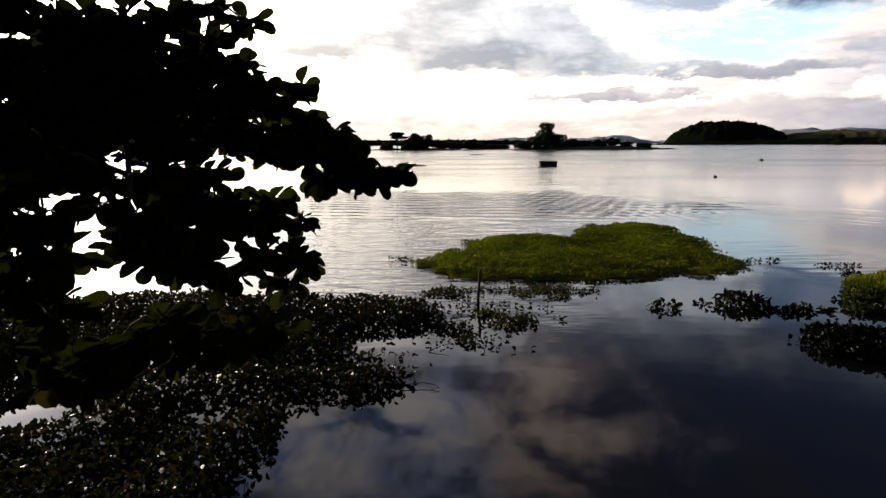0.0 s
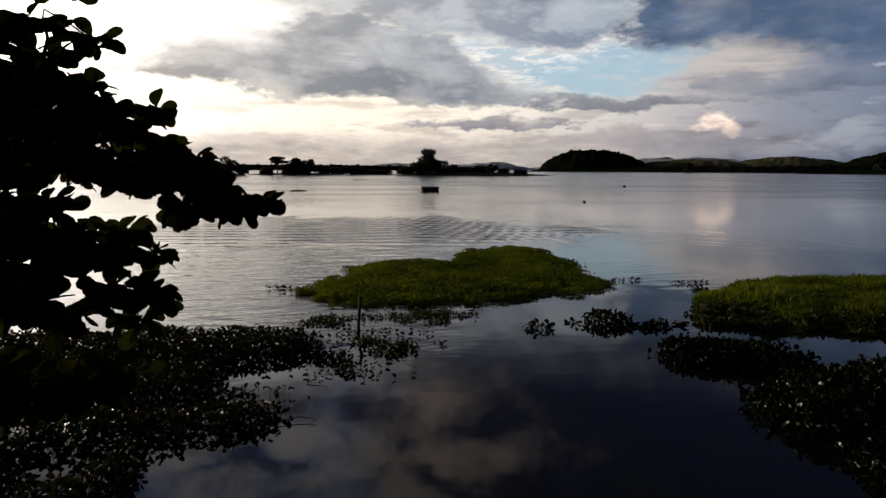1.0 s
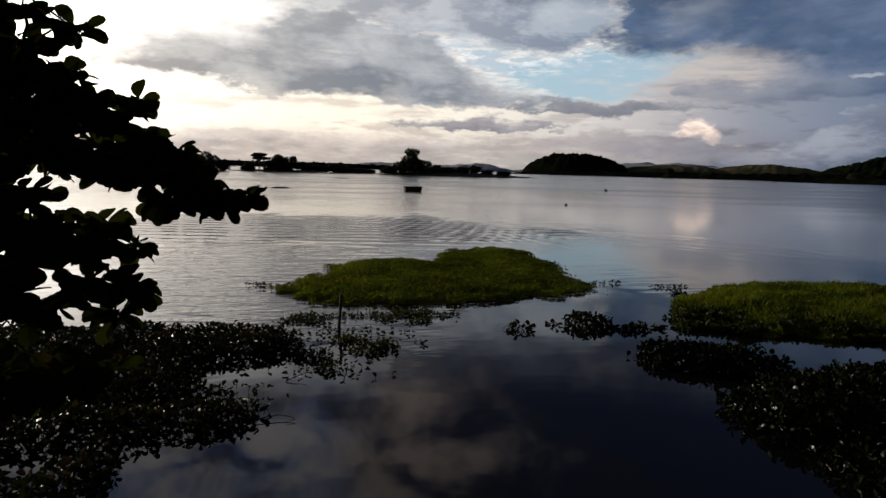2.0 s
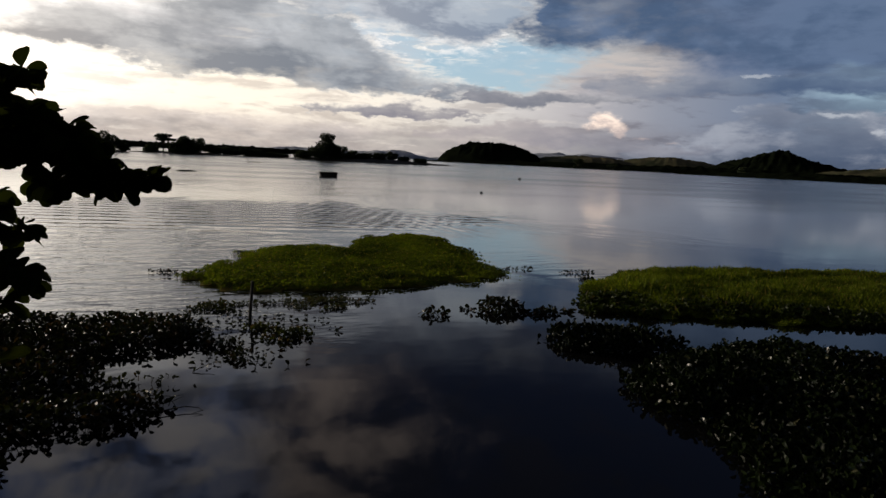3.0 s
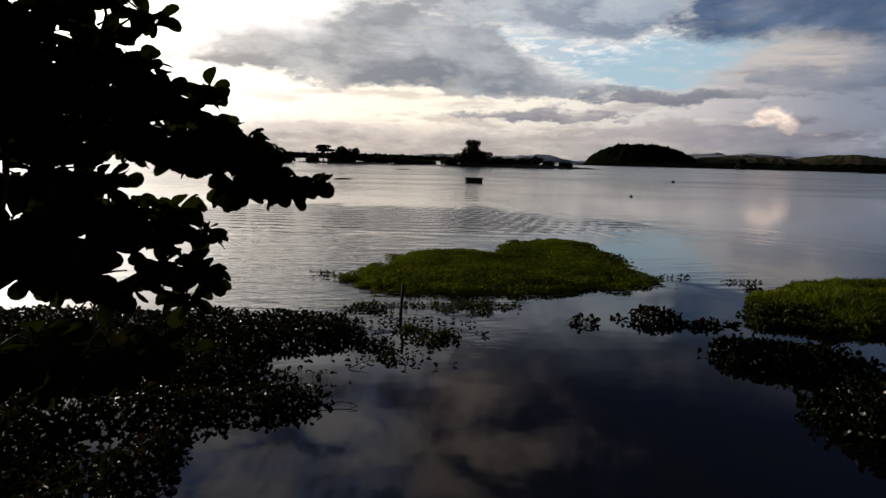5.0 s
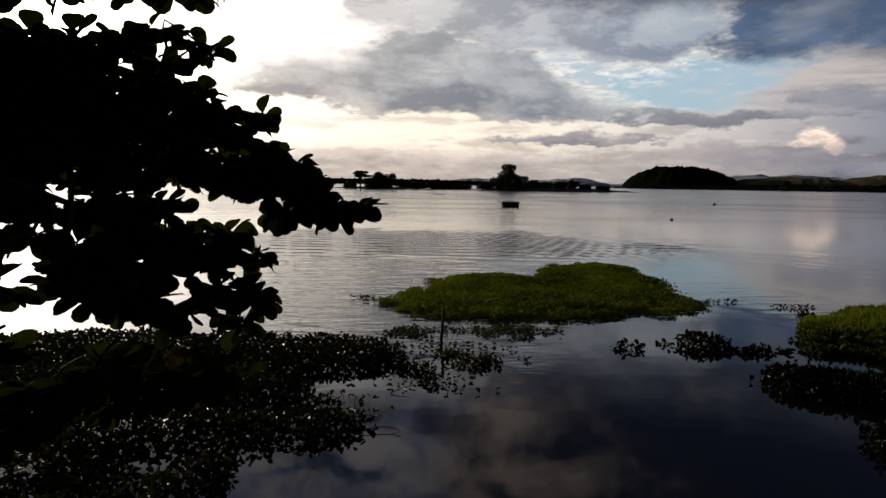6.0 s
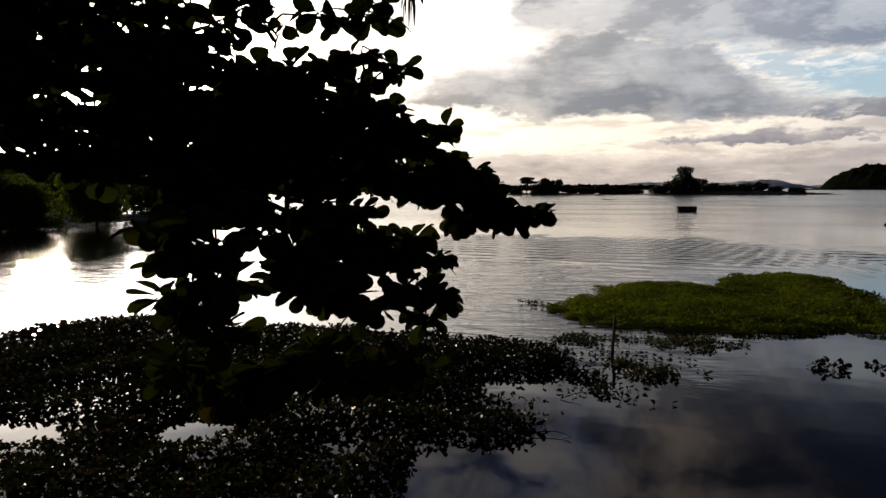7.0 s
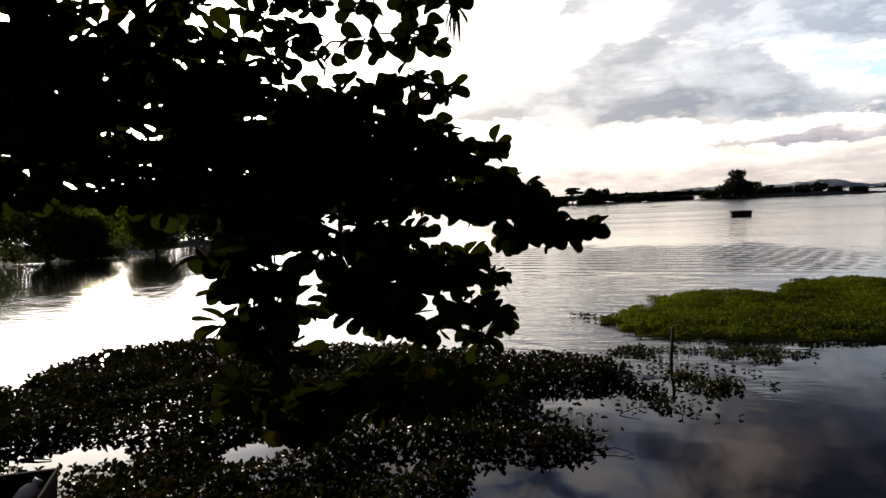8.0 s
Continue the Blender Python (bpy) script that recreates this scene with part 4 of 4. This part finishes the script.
# leafy lobes of each bough: centre, half width, half height
LOBES_TIP = [(-0.31, 5.71, 2.85, 0.17, 0.11), (-0.57, 5.68, 2.80, 0.18, 0.12), (-0.82, 5.60, 3.11, 0.26, 0.19), (-0.91, 5.58, 2.79, 0.13, 0.13), (-1.22, 5.46, 3.07, 0.27, 0.18), (-1.53, 5.42, 3.16, 0.25, 0.20), (-1.07, 5.54, 3.27, 0.22, 0.12), (-0.69, 5.67, 2.93, 0.15, 0.15)]
LOBES_UPPER = [(-1.02, 5.33, 3.53, 0.19, 0.12), (-1.22, 5.29, 3.45, 0.21, 0.19), (-1.45, 5.20, 3.63, 0.21, 0.21), (-1.67, 5.01, 3.67, 0.25, 0.23), (-1.55, 5.19, 3.41, 0.28, 0.21), (-1.85, 4.96, 3.43, 0.28, 0.25)]
LOBES_HIGH = [(-1.34, 5.07, 4.00, 0.14, 0.10), (-1.60, 4.97, 4.06, 0.21, 0.08), (-1.81, 4.90, 3.99, 0.16, 0.12), (-2.06, 4.79, 3.93, 0.28, 0.14), (-2.30, 4.55, 3.90, 0.27, 0.16), (-1.62, 5.00, 3.86, 0.19, 0.12)]
LOBES_TOP = [(-1.43, 4.75, 4.32, 0.24, 0.09), (-1.78, 4.62, 4.29, 0.18, 0.08), (-2.08, 4.48, 4.24, 0.20, 0.10), (-2.41, 4.31, 4.15, 0.27, 0.16), (-2.62, 4.12, 4.29, 0.22, 0.13), (-2.98, 3.88, 4.13, 0.27, 0.16), (-3.18, 3.52, 4.19, 0.26, 0.15)]
LOBES_MID = [(-1.03, 5.12, 2.53, 0.12, 0.14), (-1.23, 5.08, 2.67, 0.18, 0.10), (-1.29, 5.04, 2.50, 0.18, 0.14), (-1.63, 4.98, 2.87, 0.15, 0.12), (-1.57, 4.85, 2.58, 0.22, 0.18), (-1.82, 4.76, 2.85, 0.27, 0.20), (-1.98, 4.80, 3.12, 0.27, 0.20), (-2.17, 4.59, 3.30, 0.31, 0.27), (-2.04, 4.55, 2.86, 0.17, 0.14), (-2.37, 4.25, 3.04, 0.26, 0.21), (-2.07, 4.62, 3.59, 0.31, 0.27)]
LOBES_LOW = [(-0.88, 4.49, 2.27, 0.14, 0.14), (-1.12, 4.43, 2.32, 0.18, 0.16), (-0.95, 4.44, 2.13, 0.12, 0.10), (-1.34, 4.33, 2.18, 0.18, 0.14), (-1.56, 4.26, 2.28, 0.16, 0.14), (-1.76, 4.20, 2.44, 0.14, 0.15), (-1.68, 4.24, 2.48, 0.16, 0.16), (-1.50, 4.42, 2.42, 0.16, 0.14)]
LOBES_NEAR = [(-1.90, 3.93, 2.77, 0.08, 0.10), (-1.99, 3.27, 2.69, 0.10, 0.07), (-2.00, 3.23, 2.50, 0.12, 0.09), (-2.06, 3.23, 2.87, 0.09, 0.07), (-1.93, 3.31, 2.69, 0.13, 0.13), (-1.79, 3.38, 2.54, 0.13, 0.14), (-1.89, 3.30, 2.43, 0.15, 0.15), (-1.90, 3.46, 2.74, 0.13, 0.12), (-2.04, 3.37, 2.85, 0.15, 0.10), (-1.74, 3.24, 2.29, 0.16, 0.13)]
LOBES_GAP = [(-1.81, 4.08, 2.62, 0.10, 0.09), (-1.80, 4.06, 2.43, 0.11, 0.09), (-1.66, 4.12, 2.38, 0.12, 0.09), (-1.73, 4.11, 2.53, 0.12, 0.06), (-1.55, 4.18, 2.40, 0.14, 0.10), (-1.43, 4.20, 2.28, 0.12, 0.07)]
# these low leaves also fill the dark band over the near mat
LOBES_HANG = [(-1.22, 3.90, 2.04, 0.22, 0.14), (-1.44, 3.72, 2.14, 0.21, 0.16), (-0.95, 3.98, 2.01, 0.22, 0.14), (-1.61, 3.51, 2.10, 0.21, 0.15), (-1.72, 3.30, 2.05, 0.18, 0.12), (-1.33, 3.70, 1.91, 0.25, 0.12), (-1.00, 3.81, 1.88, 0.18, 0.11), (-1.89, 3.11, 2.21, 0.13, 0.13), (-1.58, 3.32, 1.89, 0.13, 0.08)]
LOBES_FILL = [(-2.38, 4.59, 3.17, 0.27, 0.23), (-2.57, 4.11, 3.05, 0.23, 0.19), (-2.32, 4.60, 3.52, 0.27, 0.23), (-2.15, 4.94, 3.38, 0.26, 0.21), (-2.37, 4.54, 3.75, 0.27, 0.18), (-2.54, 4.27, 3.96, 0.27, 0.18), (-1.77, 5.12, 3.16, 0.24, 0.19), (-1.82, 4.87, 2.71, 0.23, 0.18), (-1.48, 4.99, 2.66, 0.20, 0.16), (-1.88, 4.61, 2.62, 0.17, 0.15), (-2.33, 4.50, 2.95, 0.20, 0.13), (-1.97, 4.89, 3.61, 0.25, 0.21), (-1.99, 4.85, 3.83, 0.23, 0.16), (-2.72, 4.21, 3.59, 0.27, 0.22), (-2.76, 3.85, 3.95, 0.21, 0.17)]
LOBES_TOP2 = [(-3.49, 2.73, 3.95, 0.18, 0.14), (-3.31, 3.11, 4.06, 0.21, 0.15), (-3.22, 3.40, 3.95, 0.23, 0.15), (-2.91, 3.64, 4.20, 0.21, 0.11), (-2.75, 3.96, 4.06, 0.20, 0.13), (-3.27, 2.97, 4.12, 0.20, 0.10), (-3.43, 2.58, 4.06, 0.16, 0.10), (-2.58, 4.19, 4.15, 0.22, 0.11), (-2.21, 4.38, 4.34, 0.22, 0.09), (-3.03, 3.64, 3.82, 0.26, 0.15), (-3.40, 3.07, 3.80, 0.25, 0.19), (-3.41, 2.79, 4.09, 0.18, 0.12)]
LOBES_LEFT = [(-2.41, 4.20, 3.45, 0.30, 0.26), (-2.70, 3.94, 3.76, 0.30, 0.21), (-2.62, 3.93, 3.29, 0.29, 0.25), (-2.89, 3.68, 3.55, 0.29, 0.25), (-2.89, 3.71, 3.21, 0.25, 0.17), (-3.10, 3.45, 3.69, 0.29, 0.25), (-3.12, 3.49, 3.33, 0.25, 0.19), (-3.27, 3.22, 3.88, 0.25, 0.19), (-3.25, 3.17, 3.49, 0.29, 0.24), (-3.42, 2.92, 3.62, 0.29, 0.24), (-3.44, 2.95, 3.31, 0.29, 0.18), (-3.53, 2.71, 3.79, 0.24, 0.24), (-3.48, 2.68, 3.43, 0.28, 0.24), (-3.62, 2.42, 3.60, 0.32, 0.32), (-3.65, 2.41, 3.30, 0.32, 0.24), (-3.47, 2.92, 3.98, 0.19, 0.15), (-3.61, 2.68, 4.02, 0.17, 0.13)]
LOBES_PAD = [(-3.07, 3.58, 3.99, 0.21, 0.17), (-2.91, 3.72, 3.29, 0.25, 0.15), (-2.53, 4.36, 3.69, 0.20, 0.16), (-3.18, 3.23, 3.74, 0.24, 0.24), (-3.17, 3.00, 4.02, 0.24, 0.24), (-3.23, 3.08, 3.30, 0.24, 0.12), (-3.07, 3.41, 3.40, 0.24, 0.16), (-2.76, 3.90, 4.31, 0.17, 0.11), (-3.26, 3.02, 3.53, 0.24, 0.20), (-3.15, 3.31, 4.12, 0.21, 0.19), (-2.65, 4.06, 3.40, 0.21, 0.17), (-2.80, 3.88, 3.79, 0.26, 0.19), (-2.54, 4.03, 3.20, 0.21, 0.13), (-2.39, 4.37, 3.28, 0.20, 0.15)]
LOBES_CREST = [(-1.15, 4.80, 4.54, 0.13, 0.08), (-1.40, 4.70, 4.59, 0.20, 0.10), (-1.71, 4.59, 4.53, 0.20, 0.09), (-2.00, 4.33, 4.55, 0.20, 0.10), (-2.35, 4.16, 4.46, 0.22, 0.10), (-2.60, 3.84, 4.47, 0.19, 0.09), (-2.88, 3.64, 4.37, 0.19, 0.11), (-3.04, 3.35, 4.31, 0.19, 0.12), (-3.23, 3.17, 4.24, 0.19, 0.13), (-3.09, 3.08, 4.43, 0.20, 0.12), (-2.87, 3.42, 4.54, 0.25, 0.13), (-2.42, 3.90, 4.65, 0.26, 0.13), (-1.83, 4.35, 4.72, 0.26, 0.12), (-1.43, 4.63, 4.75, 0.20, 0.10), (-2.19, 4.20, 4.62, 0.22, 0.11), (-2.72, 3.72, 4.53, 0.21, 0.11), (-1.36, 4.79, 4.35, 0.09, 0.13)]
LOBES_BACK = [(-3.12, 2.95, 4.3, 0.22, 0.18), (-3.14, 2.88, 3.99, 0.22, 0.18), (-3.07, 3.14, 3.96, 0.22, 0.18), (-3.27, 2.79, 3.7, 0.22, 0.18), (-3.18, 3.09, 3.68, 0.22, 0.18), (-3.25, 2.87, 4.44, 0.22, 0.18)]
LOBES_CROWN = [(-4.6, 2.9, 5.2, 0.6, 0.45), (-3.8, 3.6, 5.4, 0.6, 0.4), (-5.4, 3.4, 5.8, 0.6, 0.45), (-4.6, 2.2, 6.3, 0.6, 0.4), (-5.6, 1.4, 5.6, 0.6, 0.45), (-6.4, 2.4, 5.0, 0.6, 0.45), (-5.0, 4.4, 5.6, 0.6, 0.4), (-4.4, 1.2, 4.8, 0.5, 0.4)]
DROOP = [(a, b, c + 0.05, w, h) for a, b, c, w, h in LOBES_GAP + LOBES_LOW]
HANGING = LOBES_NEAR + DROOP + [(a, b, max(c - 0.05, 1.98), w, h) for a, b, c, w, h in LOBES_HANG]
BOUGHS = [LOBES_TIP, LOBES_UPPER, LOBES_HIGH, LOBES_TOP, LOBES_MID, LOBES_FILL, LOBES_TOP2, LOBES_LEFT, LOBES_PAD, LOBES_CREST, LOBES_BACK, HANGING, LOBES_CROWN]
THIN = (LOBES_TOP, LOBES_TOP2, LOBES_LEFT, LOBES_HIGH, LOBES_CREST, LOBES_PAD)


def almond_tree():
    rng, g = random.Random(5), np.random.default_rng(5)
    thing = tagged(empty("almond_tree", (0, 0, 0)), "shaded tropical almond tree with broad dark leaves overhanging the water", "tree")
    x, y = TRUNK
    part("trunk", mesh_of("trunk", *tube([(x, y, 0.2), (x + 0.1, y + 0.1, 1.5), (x + 0.3, y + 0.4, 3.0), (x + 0.6, y + 0.8, 4.6), (x + 0.7, y + 1.0, 6.4)], [0.26, 0.2, 0.17, 0.13, 0.06], 10), BARK, True), thing)
    places, normals, spins = [], [], []
    twigs = []
    fork, knee = Vector((x + 0.5, y + 0.5, 3.6)), Vector((-2.0, 4.5, 2.9))
    for bough in BOUGHS:
        start = knee if bough is HANGING else fork
        # each lobe grows from the nearest one before it, so that the bough branches on its way out
        grown, wood = [(start, 0.02 if start == knee else 0.05)], []
        if start == knee:
            wood.append(tube([fork, Vector((-4.2, 2.9, 3.75)), Vector((-3.0, 3.7, 3.5)), knee], [0.06, 0.045, 0.03, 0.02], 7))
        for lobe in sorted(bough, key=lambda b: (Vector(b[:3]) - start).length):
            c, wide, tall = Vector(lobe[:3]), lobe[3], lobe[4]
            root, thick = min(grown, key=lambda q: (q[0] - c).length)
            slim = max(0.006, thick * 0.72)
            bow = Vector((rng.gauss(0, 0.05), rng.gauss(0, 0.05), rng.gauss(0.03, 0.05)))
            wood.append(tube([root, root.lerp(c, 0.3) + bow, root.lerp(c, 0.65) + bow * 0.7, c], [thick, thick * 0.85, slim * 1.1, slim], 6))
            grown.append((c, slim))
            reach_x, reach_z = max(0.05, wide - 0.08), max(0.04, tall - 0.07)
            full = 145 if bough in (LOBES_TOP, LOBES_TOP2, LOBES_CREST) else 190 if bough in THIN else 460 if bough is LOBES_TIP else (120 if lobe in DROOP else 185) if bough is HANGING else 290
            if bough in THIN and c.x < -0.9 * c.y:
                full *= 0.5  # the crown is thinner near the trunk
            if bough in (LOBES_TOP, LOBES_CREST) and c.x > -2.1:
                full *= 0.45  # a sparse outer spray
            for s in range(max(2 if bough in (LOBES_TOP, LOBES_CREST) else 4, int(wide * tall * full))):
                d = Vector((rng.gauss(0, 1), rng.gauss(0, 1), rng.gauss(0, 1))).normalized() * rng.uniform(0.1, 1.0) ** 0.6
                q = c + Vector((d.x * reach_x, d.y * max(wide, 0.2), d.z * reach_z))
                twigs.append(tube([c, c.lerp(q, 0.5) + Vector((0, 0, -0.02)), q], [0.006, 0.005, 0.003], 4))
                tilt = Vector((rng.gauss(0, 0.5), rng.gauss(0, 0.5), 1)).normalized()
                for k in range(6):
                    a = 2 * math.pi * (k + rng.random() * 0.6) / 6
                    out = Vector((math.cos(a), math.sin(a), rng.uniform(-0.7, 0.3)))
                    places.append(q + out * 0.015)
                    normals.append(tilt + Vector((rng.gauss(0, 0.55), rng.gauss(0, 0.55), 0)))
                    spins.append(out)
        part("bough", mesh_of("bough", *joined(wood), BARK, True), thing)
    # a dry seed spray hangs from the outermost high branch
    spray = []
    for k in range(16):
        a, r = rng.uniform(0, 6.28), rng.uniform(0.2, 1.0)
        foot = Vector((-1.12 + 0.07 * r * math.cos(a), 4.72 + 0.07 * r * math.sin(a), 4.50 - rng.uniform(0.16, 0.36)))
        spray.append(tube([(-1.12, 4.72, 4.53), Vector((-1.12, 4.72, 4.50)).lerp(foot, 0.5) + Vector((0.02 * math.cos(a), 0.02 * math.sin(a), 0)), foot], [0.006, 0.005, 0.0015], 4))
    part("seed_spray", mesh_of("seed_spray", *joined(spray), BARK), thing, "dry brown hanging seed spray")
    n = len(places)
    P, N, O = np.array([tuple(p) for p in places]), np.array([tuple(v) for v in normals]), np.array([tuple(o) for o in spins])
    N /= np.linalg.norm(N, axis=1, keepdims=True)
    Y = O - (O * N).sum(1, keepdims=True) * N
    Y /= np.linalg.norm(Y, axis=1, keepdims=True)
    M = np.stack((np.cross(Y, N), Y, N), axis=2)
    sizes = g.uniform(0.13, 0.205, n)
    order = np.argsort(-P[:, 0])
    single, rest = order[:300], order[300:]
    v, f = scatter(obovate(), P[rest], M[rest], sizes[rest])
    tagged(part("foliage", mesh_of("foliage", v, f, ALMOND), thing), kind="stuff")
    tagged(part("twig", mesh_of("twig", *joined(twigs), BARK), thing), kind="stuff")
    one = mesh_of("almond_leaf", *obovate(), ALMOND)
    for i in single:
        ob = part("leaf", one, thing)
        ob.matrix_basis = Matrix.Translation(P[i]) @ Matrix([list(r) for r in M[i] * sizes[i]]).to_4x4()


almond_tree()


# ---- loose things ----
def post():
    v, f = tube([(0, 0, -0.6), (0.01, 0, 0.1), (0.035, 0.0, 0.45), (0.05, 0, 0.70)], [0.034, 0.032, 0.029, 0.025], 9)
    ob = new("mooring_post", mesh_of("mooring_post", v, f, POST_WOOD))
    ob.location = (0.55, 12.1, 0)
    tagged(ob, "short dark weathered wooden post standing in the water", "post")


post()


def boat():
    thing = tagged(empty("rowing_boat", (-6.30, 5.13, 0)), "old dark wooden rowing boat among the water plants", "boat")
    thing.rotation_euler = (0, 0, radians(-149))
    L = 3.5
    rows = [(0, 0.30, 0.25, 0.40), (0.7, 0.38, 0.30, 0.38), (1.6, 0.43, 0.33, 0.37), (2.7, 0.33, 0.23, 0.42), (L, 0.08, 0.05, 0.52)]

    def side(s):
        verts, faces = [], []
        for y, top, bot, z in rows:
            for t in (0, 0.03):
                verts += [(s * (top - t), y, z), (s * (bot - t), y, -0.06)]
        for i in range(len(rows) - 1):
            a = i * 4
            faces += [(a, a + 4, a + 5, a + 1), (a + 2, a + 3, a + 7, a + 6), (a, a + 2, a + 6, a + 4), (a + 1, a + 5, a + 7, a + 3)]
        faces += [(0, 1, 3, 2), (len(verts) - 4, len(verts) - 2, len(verts) - 1, len(verts) - 3)]
        return verts, faces

    def board(x0, x1, y0, y1, z0, z1):
        v = [(x, y, z) for x in (x0, x1) for y in (y0, y1) for z in (z0, z1)]
        return v, [(0, 1, 3, 2), (4, 6, 7, 5), (0, 4, 5, 1), (2, 3, 7, 6), (0, 2, 6, 4), (1, 5, 7, 3)]
    for s in (-1, 1):
        plank = part("hull_side", mesh_of("hull_side", *side(s), WOOD), thing)
        rail = [(s * (t + 0.012), y, z + 0.012) for y, t, b, z in rows]
        part("gunwale", mesh_of("gunwale", *tube(rail, [0.022] * 5, 6), WOOD), plank)
    part("transom", mesh_of("transom", [(-0.30, 0, 0.41), (0.30, 0, 0.41), (0.24, 0, -0.06), (-0.24, 0, -0.06), (-0.30, 0.04, 0.41), (0.30, 0.04, 0.41), (0.24, 0.04, -0.06), (-0.24, 0.04, -0.06)],
                            [(0, 1, 2, 3), (4, 7, 6, 5), (0, 4, 5, 1), (1, 5, 6, 2), (2, 6, 7, 3), (3, 7, 4, 0)], WOOD), thing)
    bottom = [(s * (b - 0.01), y, -0.03 if k else -0.06) for k in (0, 1) for y, t, b, z in rows for s in (-1, 1)]
    nb = len(rows) * 2
    part("bottom", mesh_of("bottom", bottom, [(i * 2 + k * nb, i * 2 + 1 + k * nb, i * 2 + 3 + k * nb, i * 2 + 2 + k * nb) for k in (0, 1) for i in range(len(rows) - 1)], WOOD), thing)
    for y, w, z in ((0.66, 0.35, 0.29), (1.55, 0.39, 0.27), (2.6, 0.30, 0.30)):
        part("thwart", mesh_of("thwart", *board(-w, w, y, y + 0.2, z, z + 0.03), WOOD), thing)


boat()


def jug():
    """A plastic jug left leaning in the stern of the boat."""
    rings = [(0.0, 0.10), (0.02, 0.11), (0.26, 0.11), (0.33, 0.075), (0.35, 0.04), (0.38, 0.04)]
    v, f = tube([(0, 0, z) for z, r in rings], [r for z, r in rings], 14)
    ob = new("plastic_jug", mesh_of("plastic_jug", v, f, PLASTIC, True))
    tagged(ob, "dull white plastic jug leaning in the boat's stern", "jug")
    part("cap", mesh_of("cap", *tube([(0, 0, 0.375), (0, 0, 0.41)], [0.048, 0.048], 12), PLASTIC), ob)
    grip = [(-0.10, 0, 0.14), (-0.17, 0, 0.16), (-0.18, 0, 0.24), (-0.13, 0, 0.30), (-0.07, 0, 0.31)]
    part("handle", mesh_of("handle", *tube(grip, [0.014] * 5, 7), PLASTIC, True), ob)
    spot = Matrix.Translation((-6.30, 5.13, 0)) @ pose(0, 0, 0, 0, 0, -149) @ pose(0.06, 0.28, 0.05, 16, -36, 0)
    ob.matrix_world = spot


jug()


def loose_board():
    v = [(x, y, z) for x in (-0.08, 0.08) for y in (-0.27, 0.27) for z in (0, 0.02)]
    f = [(0, 1, 3, 2), (4, 6, 7, 5), (0, 4, 5, 1), (2, 3, 7, 6), (0, 2, 6, 4), (1, 5, 7, 3)]
    ob = new("loose_board", mesh_of("loose_board", v, f, PALE_WOOD))
    ob.matrix_world = Matrix.Translation((-6.30, 5.13, 0)) @ pose(0, 0, 0, 0, 0, -149) @ pose(-0.31, 1.38, 0.325, 0, 14, 6)
    tagged(ob, "pale loose board propped on the boat's thwart and side", "board")


loose_board()


def stake():
    v, f = tube([(0, 0, -0.5), (0, 0.01, 0.2), (0.015, 0.01, 0.52)], [0.06, 0.055, 0.05], 9)
    ob = new("wooden_stake", mesh_of("wooden_stake", v, f, POST_WOOD))
    ob.location = (-7.0, 4.5, 0)
    tagged(ob, "thick dark wooden stake standing beside the boat", "stake")


stake()


# box added for a dark mark on the lake below the tall islet tree
def dark_box():
    bm = bmesh.new()
    bmesh.ops.create_cube(bm, size=1.0)
    for v in bm.verts:
        k = 1.0 if v.co.z > 0 else 0.86
        v.co = Vector((v.co.x * 2.5 * k, v.co.y * 1.6 * k, v.co.z * 0.95))
    bmesh.ops.bevel(bm, geom=bm.edges[:], offset=0.05, segments=2, affect="EDGES")
    me = bpy.data.meshes.new("dark_lake_box")
    bm.to_mesh(me)
    me.materials.append(POST_WOOD)
    ob = new("dark_lake_box", me)
    ob.location = (0.3 + 89 * math.sin(radians(7.75)), 0.4 + 89 * math.cos(radians(7.75)), 0.16)
    tagged(ob, "dark box shape added out on the open lake", "float")


dark_box()


def drift_log(label, place, turn, length, thick, branch):
    v, f = tube([(-length / 2, 0, 0.0), (-length * 0.2, 0.05, thick * 0.6), (length * 0.2, -0.04, thick * 0.5), (length / 2, 0.03, 0.0)], [thick * 0.5, thick, thick * 0.9, thick * 0.4], 8)
    ob = new("floating_log", mesh_of("floating_log", v, f, POST_WOOD, True))
    ob.matrix_world = pose(*place, 0, 0, turn)
    tagged(ob, label, "log")
    if branch:
        part("branch", mesh_of("branch", *tube([(-length * 0.3, 0, thick * 0.5), (-length * 0.42, 0.02, thick + branch * 0.5), (-length * 0.44, 0, thick + branch)], [thick * 0.5, thick * 0.4, thick * 0.2], 6), POST_WOOD, True), ob)


drift_log("long dark waterlogged trunk adrift on the lake", (-6.4, 90.0, 0.0), 4, 2.6, 0.11, 0.0)
drift_log("thin dark branch adrift with one upright twig", (4.2, 178.0, 0.0), -6, 4.2, 0.12, 1.0)


def buoy(place, size):
    """A small dark blob of unclear kind on the water, wider at the waterline."""
    v, f = tube([(0, 0, -0.3 * size), (0, 0, 0.1 * size), (0, 0, 0.45 * size), (0.1 * size, 0, 0.8 * size), (0.1 * size, 0, 0.95 * size)], [0.6 * size, 0.8 * size, 0.62 * size, 0.3 * size, 0.1 * size], 10)
    ob = new("buoy", mesh_of("buoy", v, f, POST_WOOD, True))
    ob.location = place
    tagged(ob, "small dark blob of unclear kind on the open lake", "buoy", "small floats")


buoy((51.1, 107.5, 0), 0.42)
buoy((23.2, 57.2, 0), 0.20)
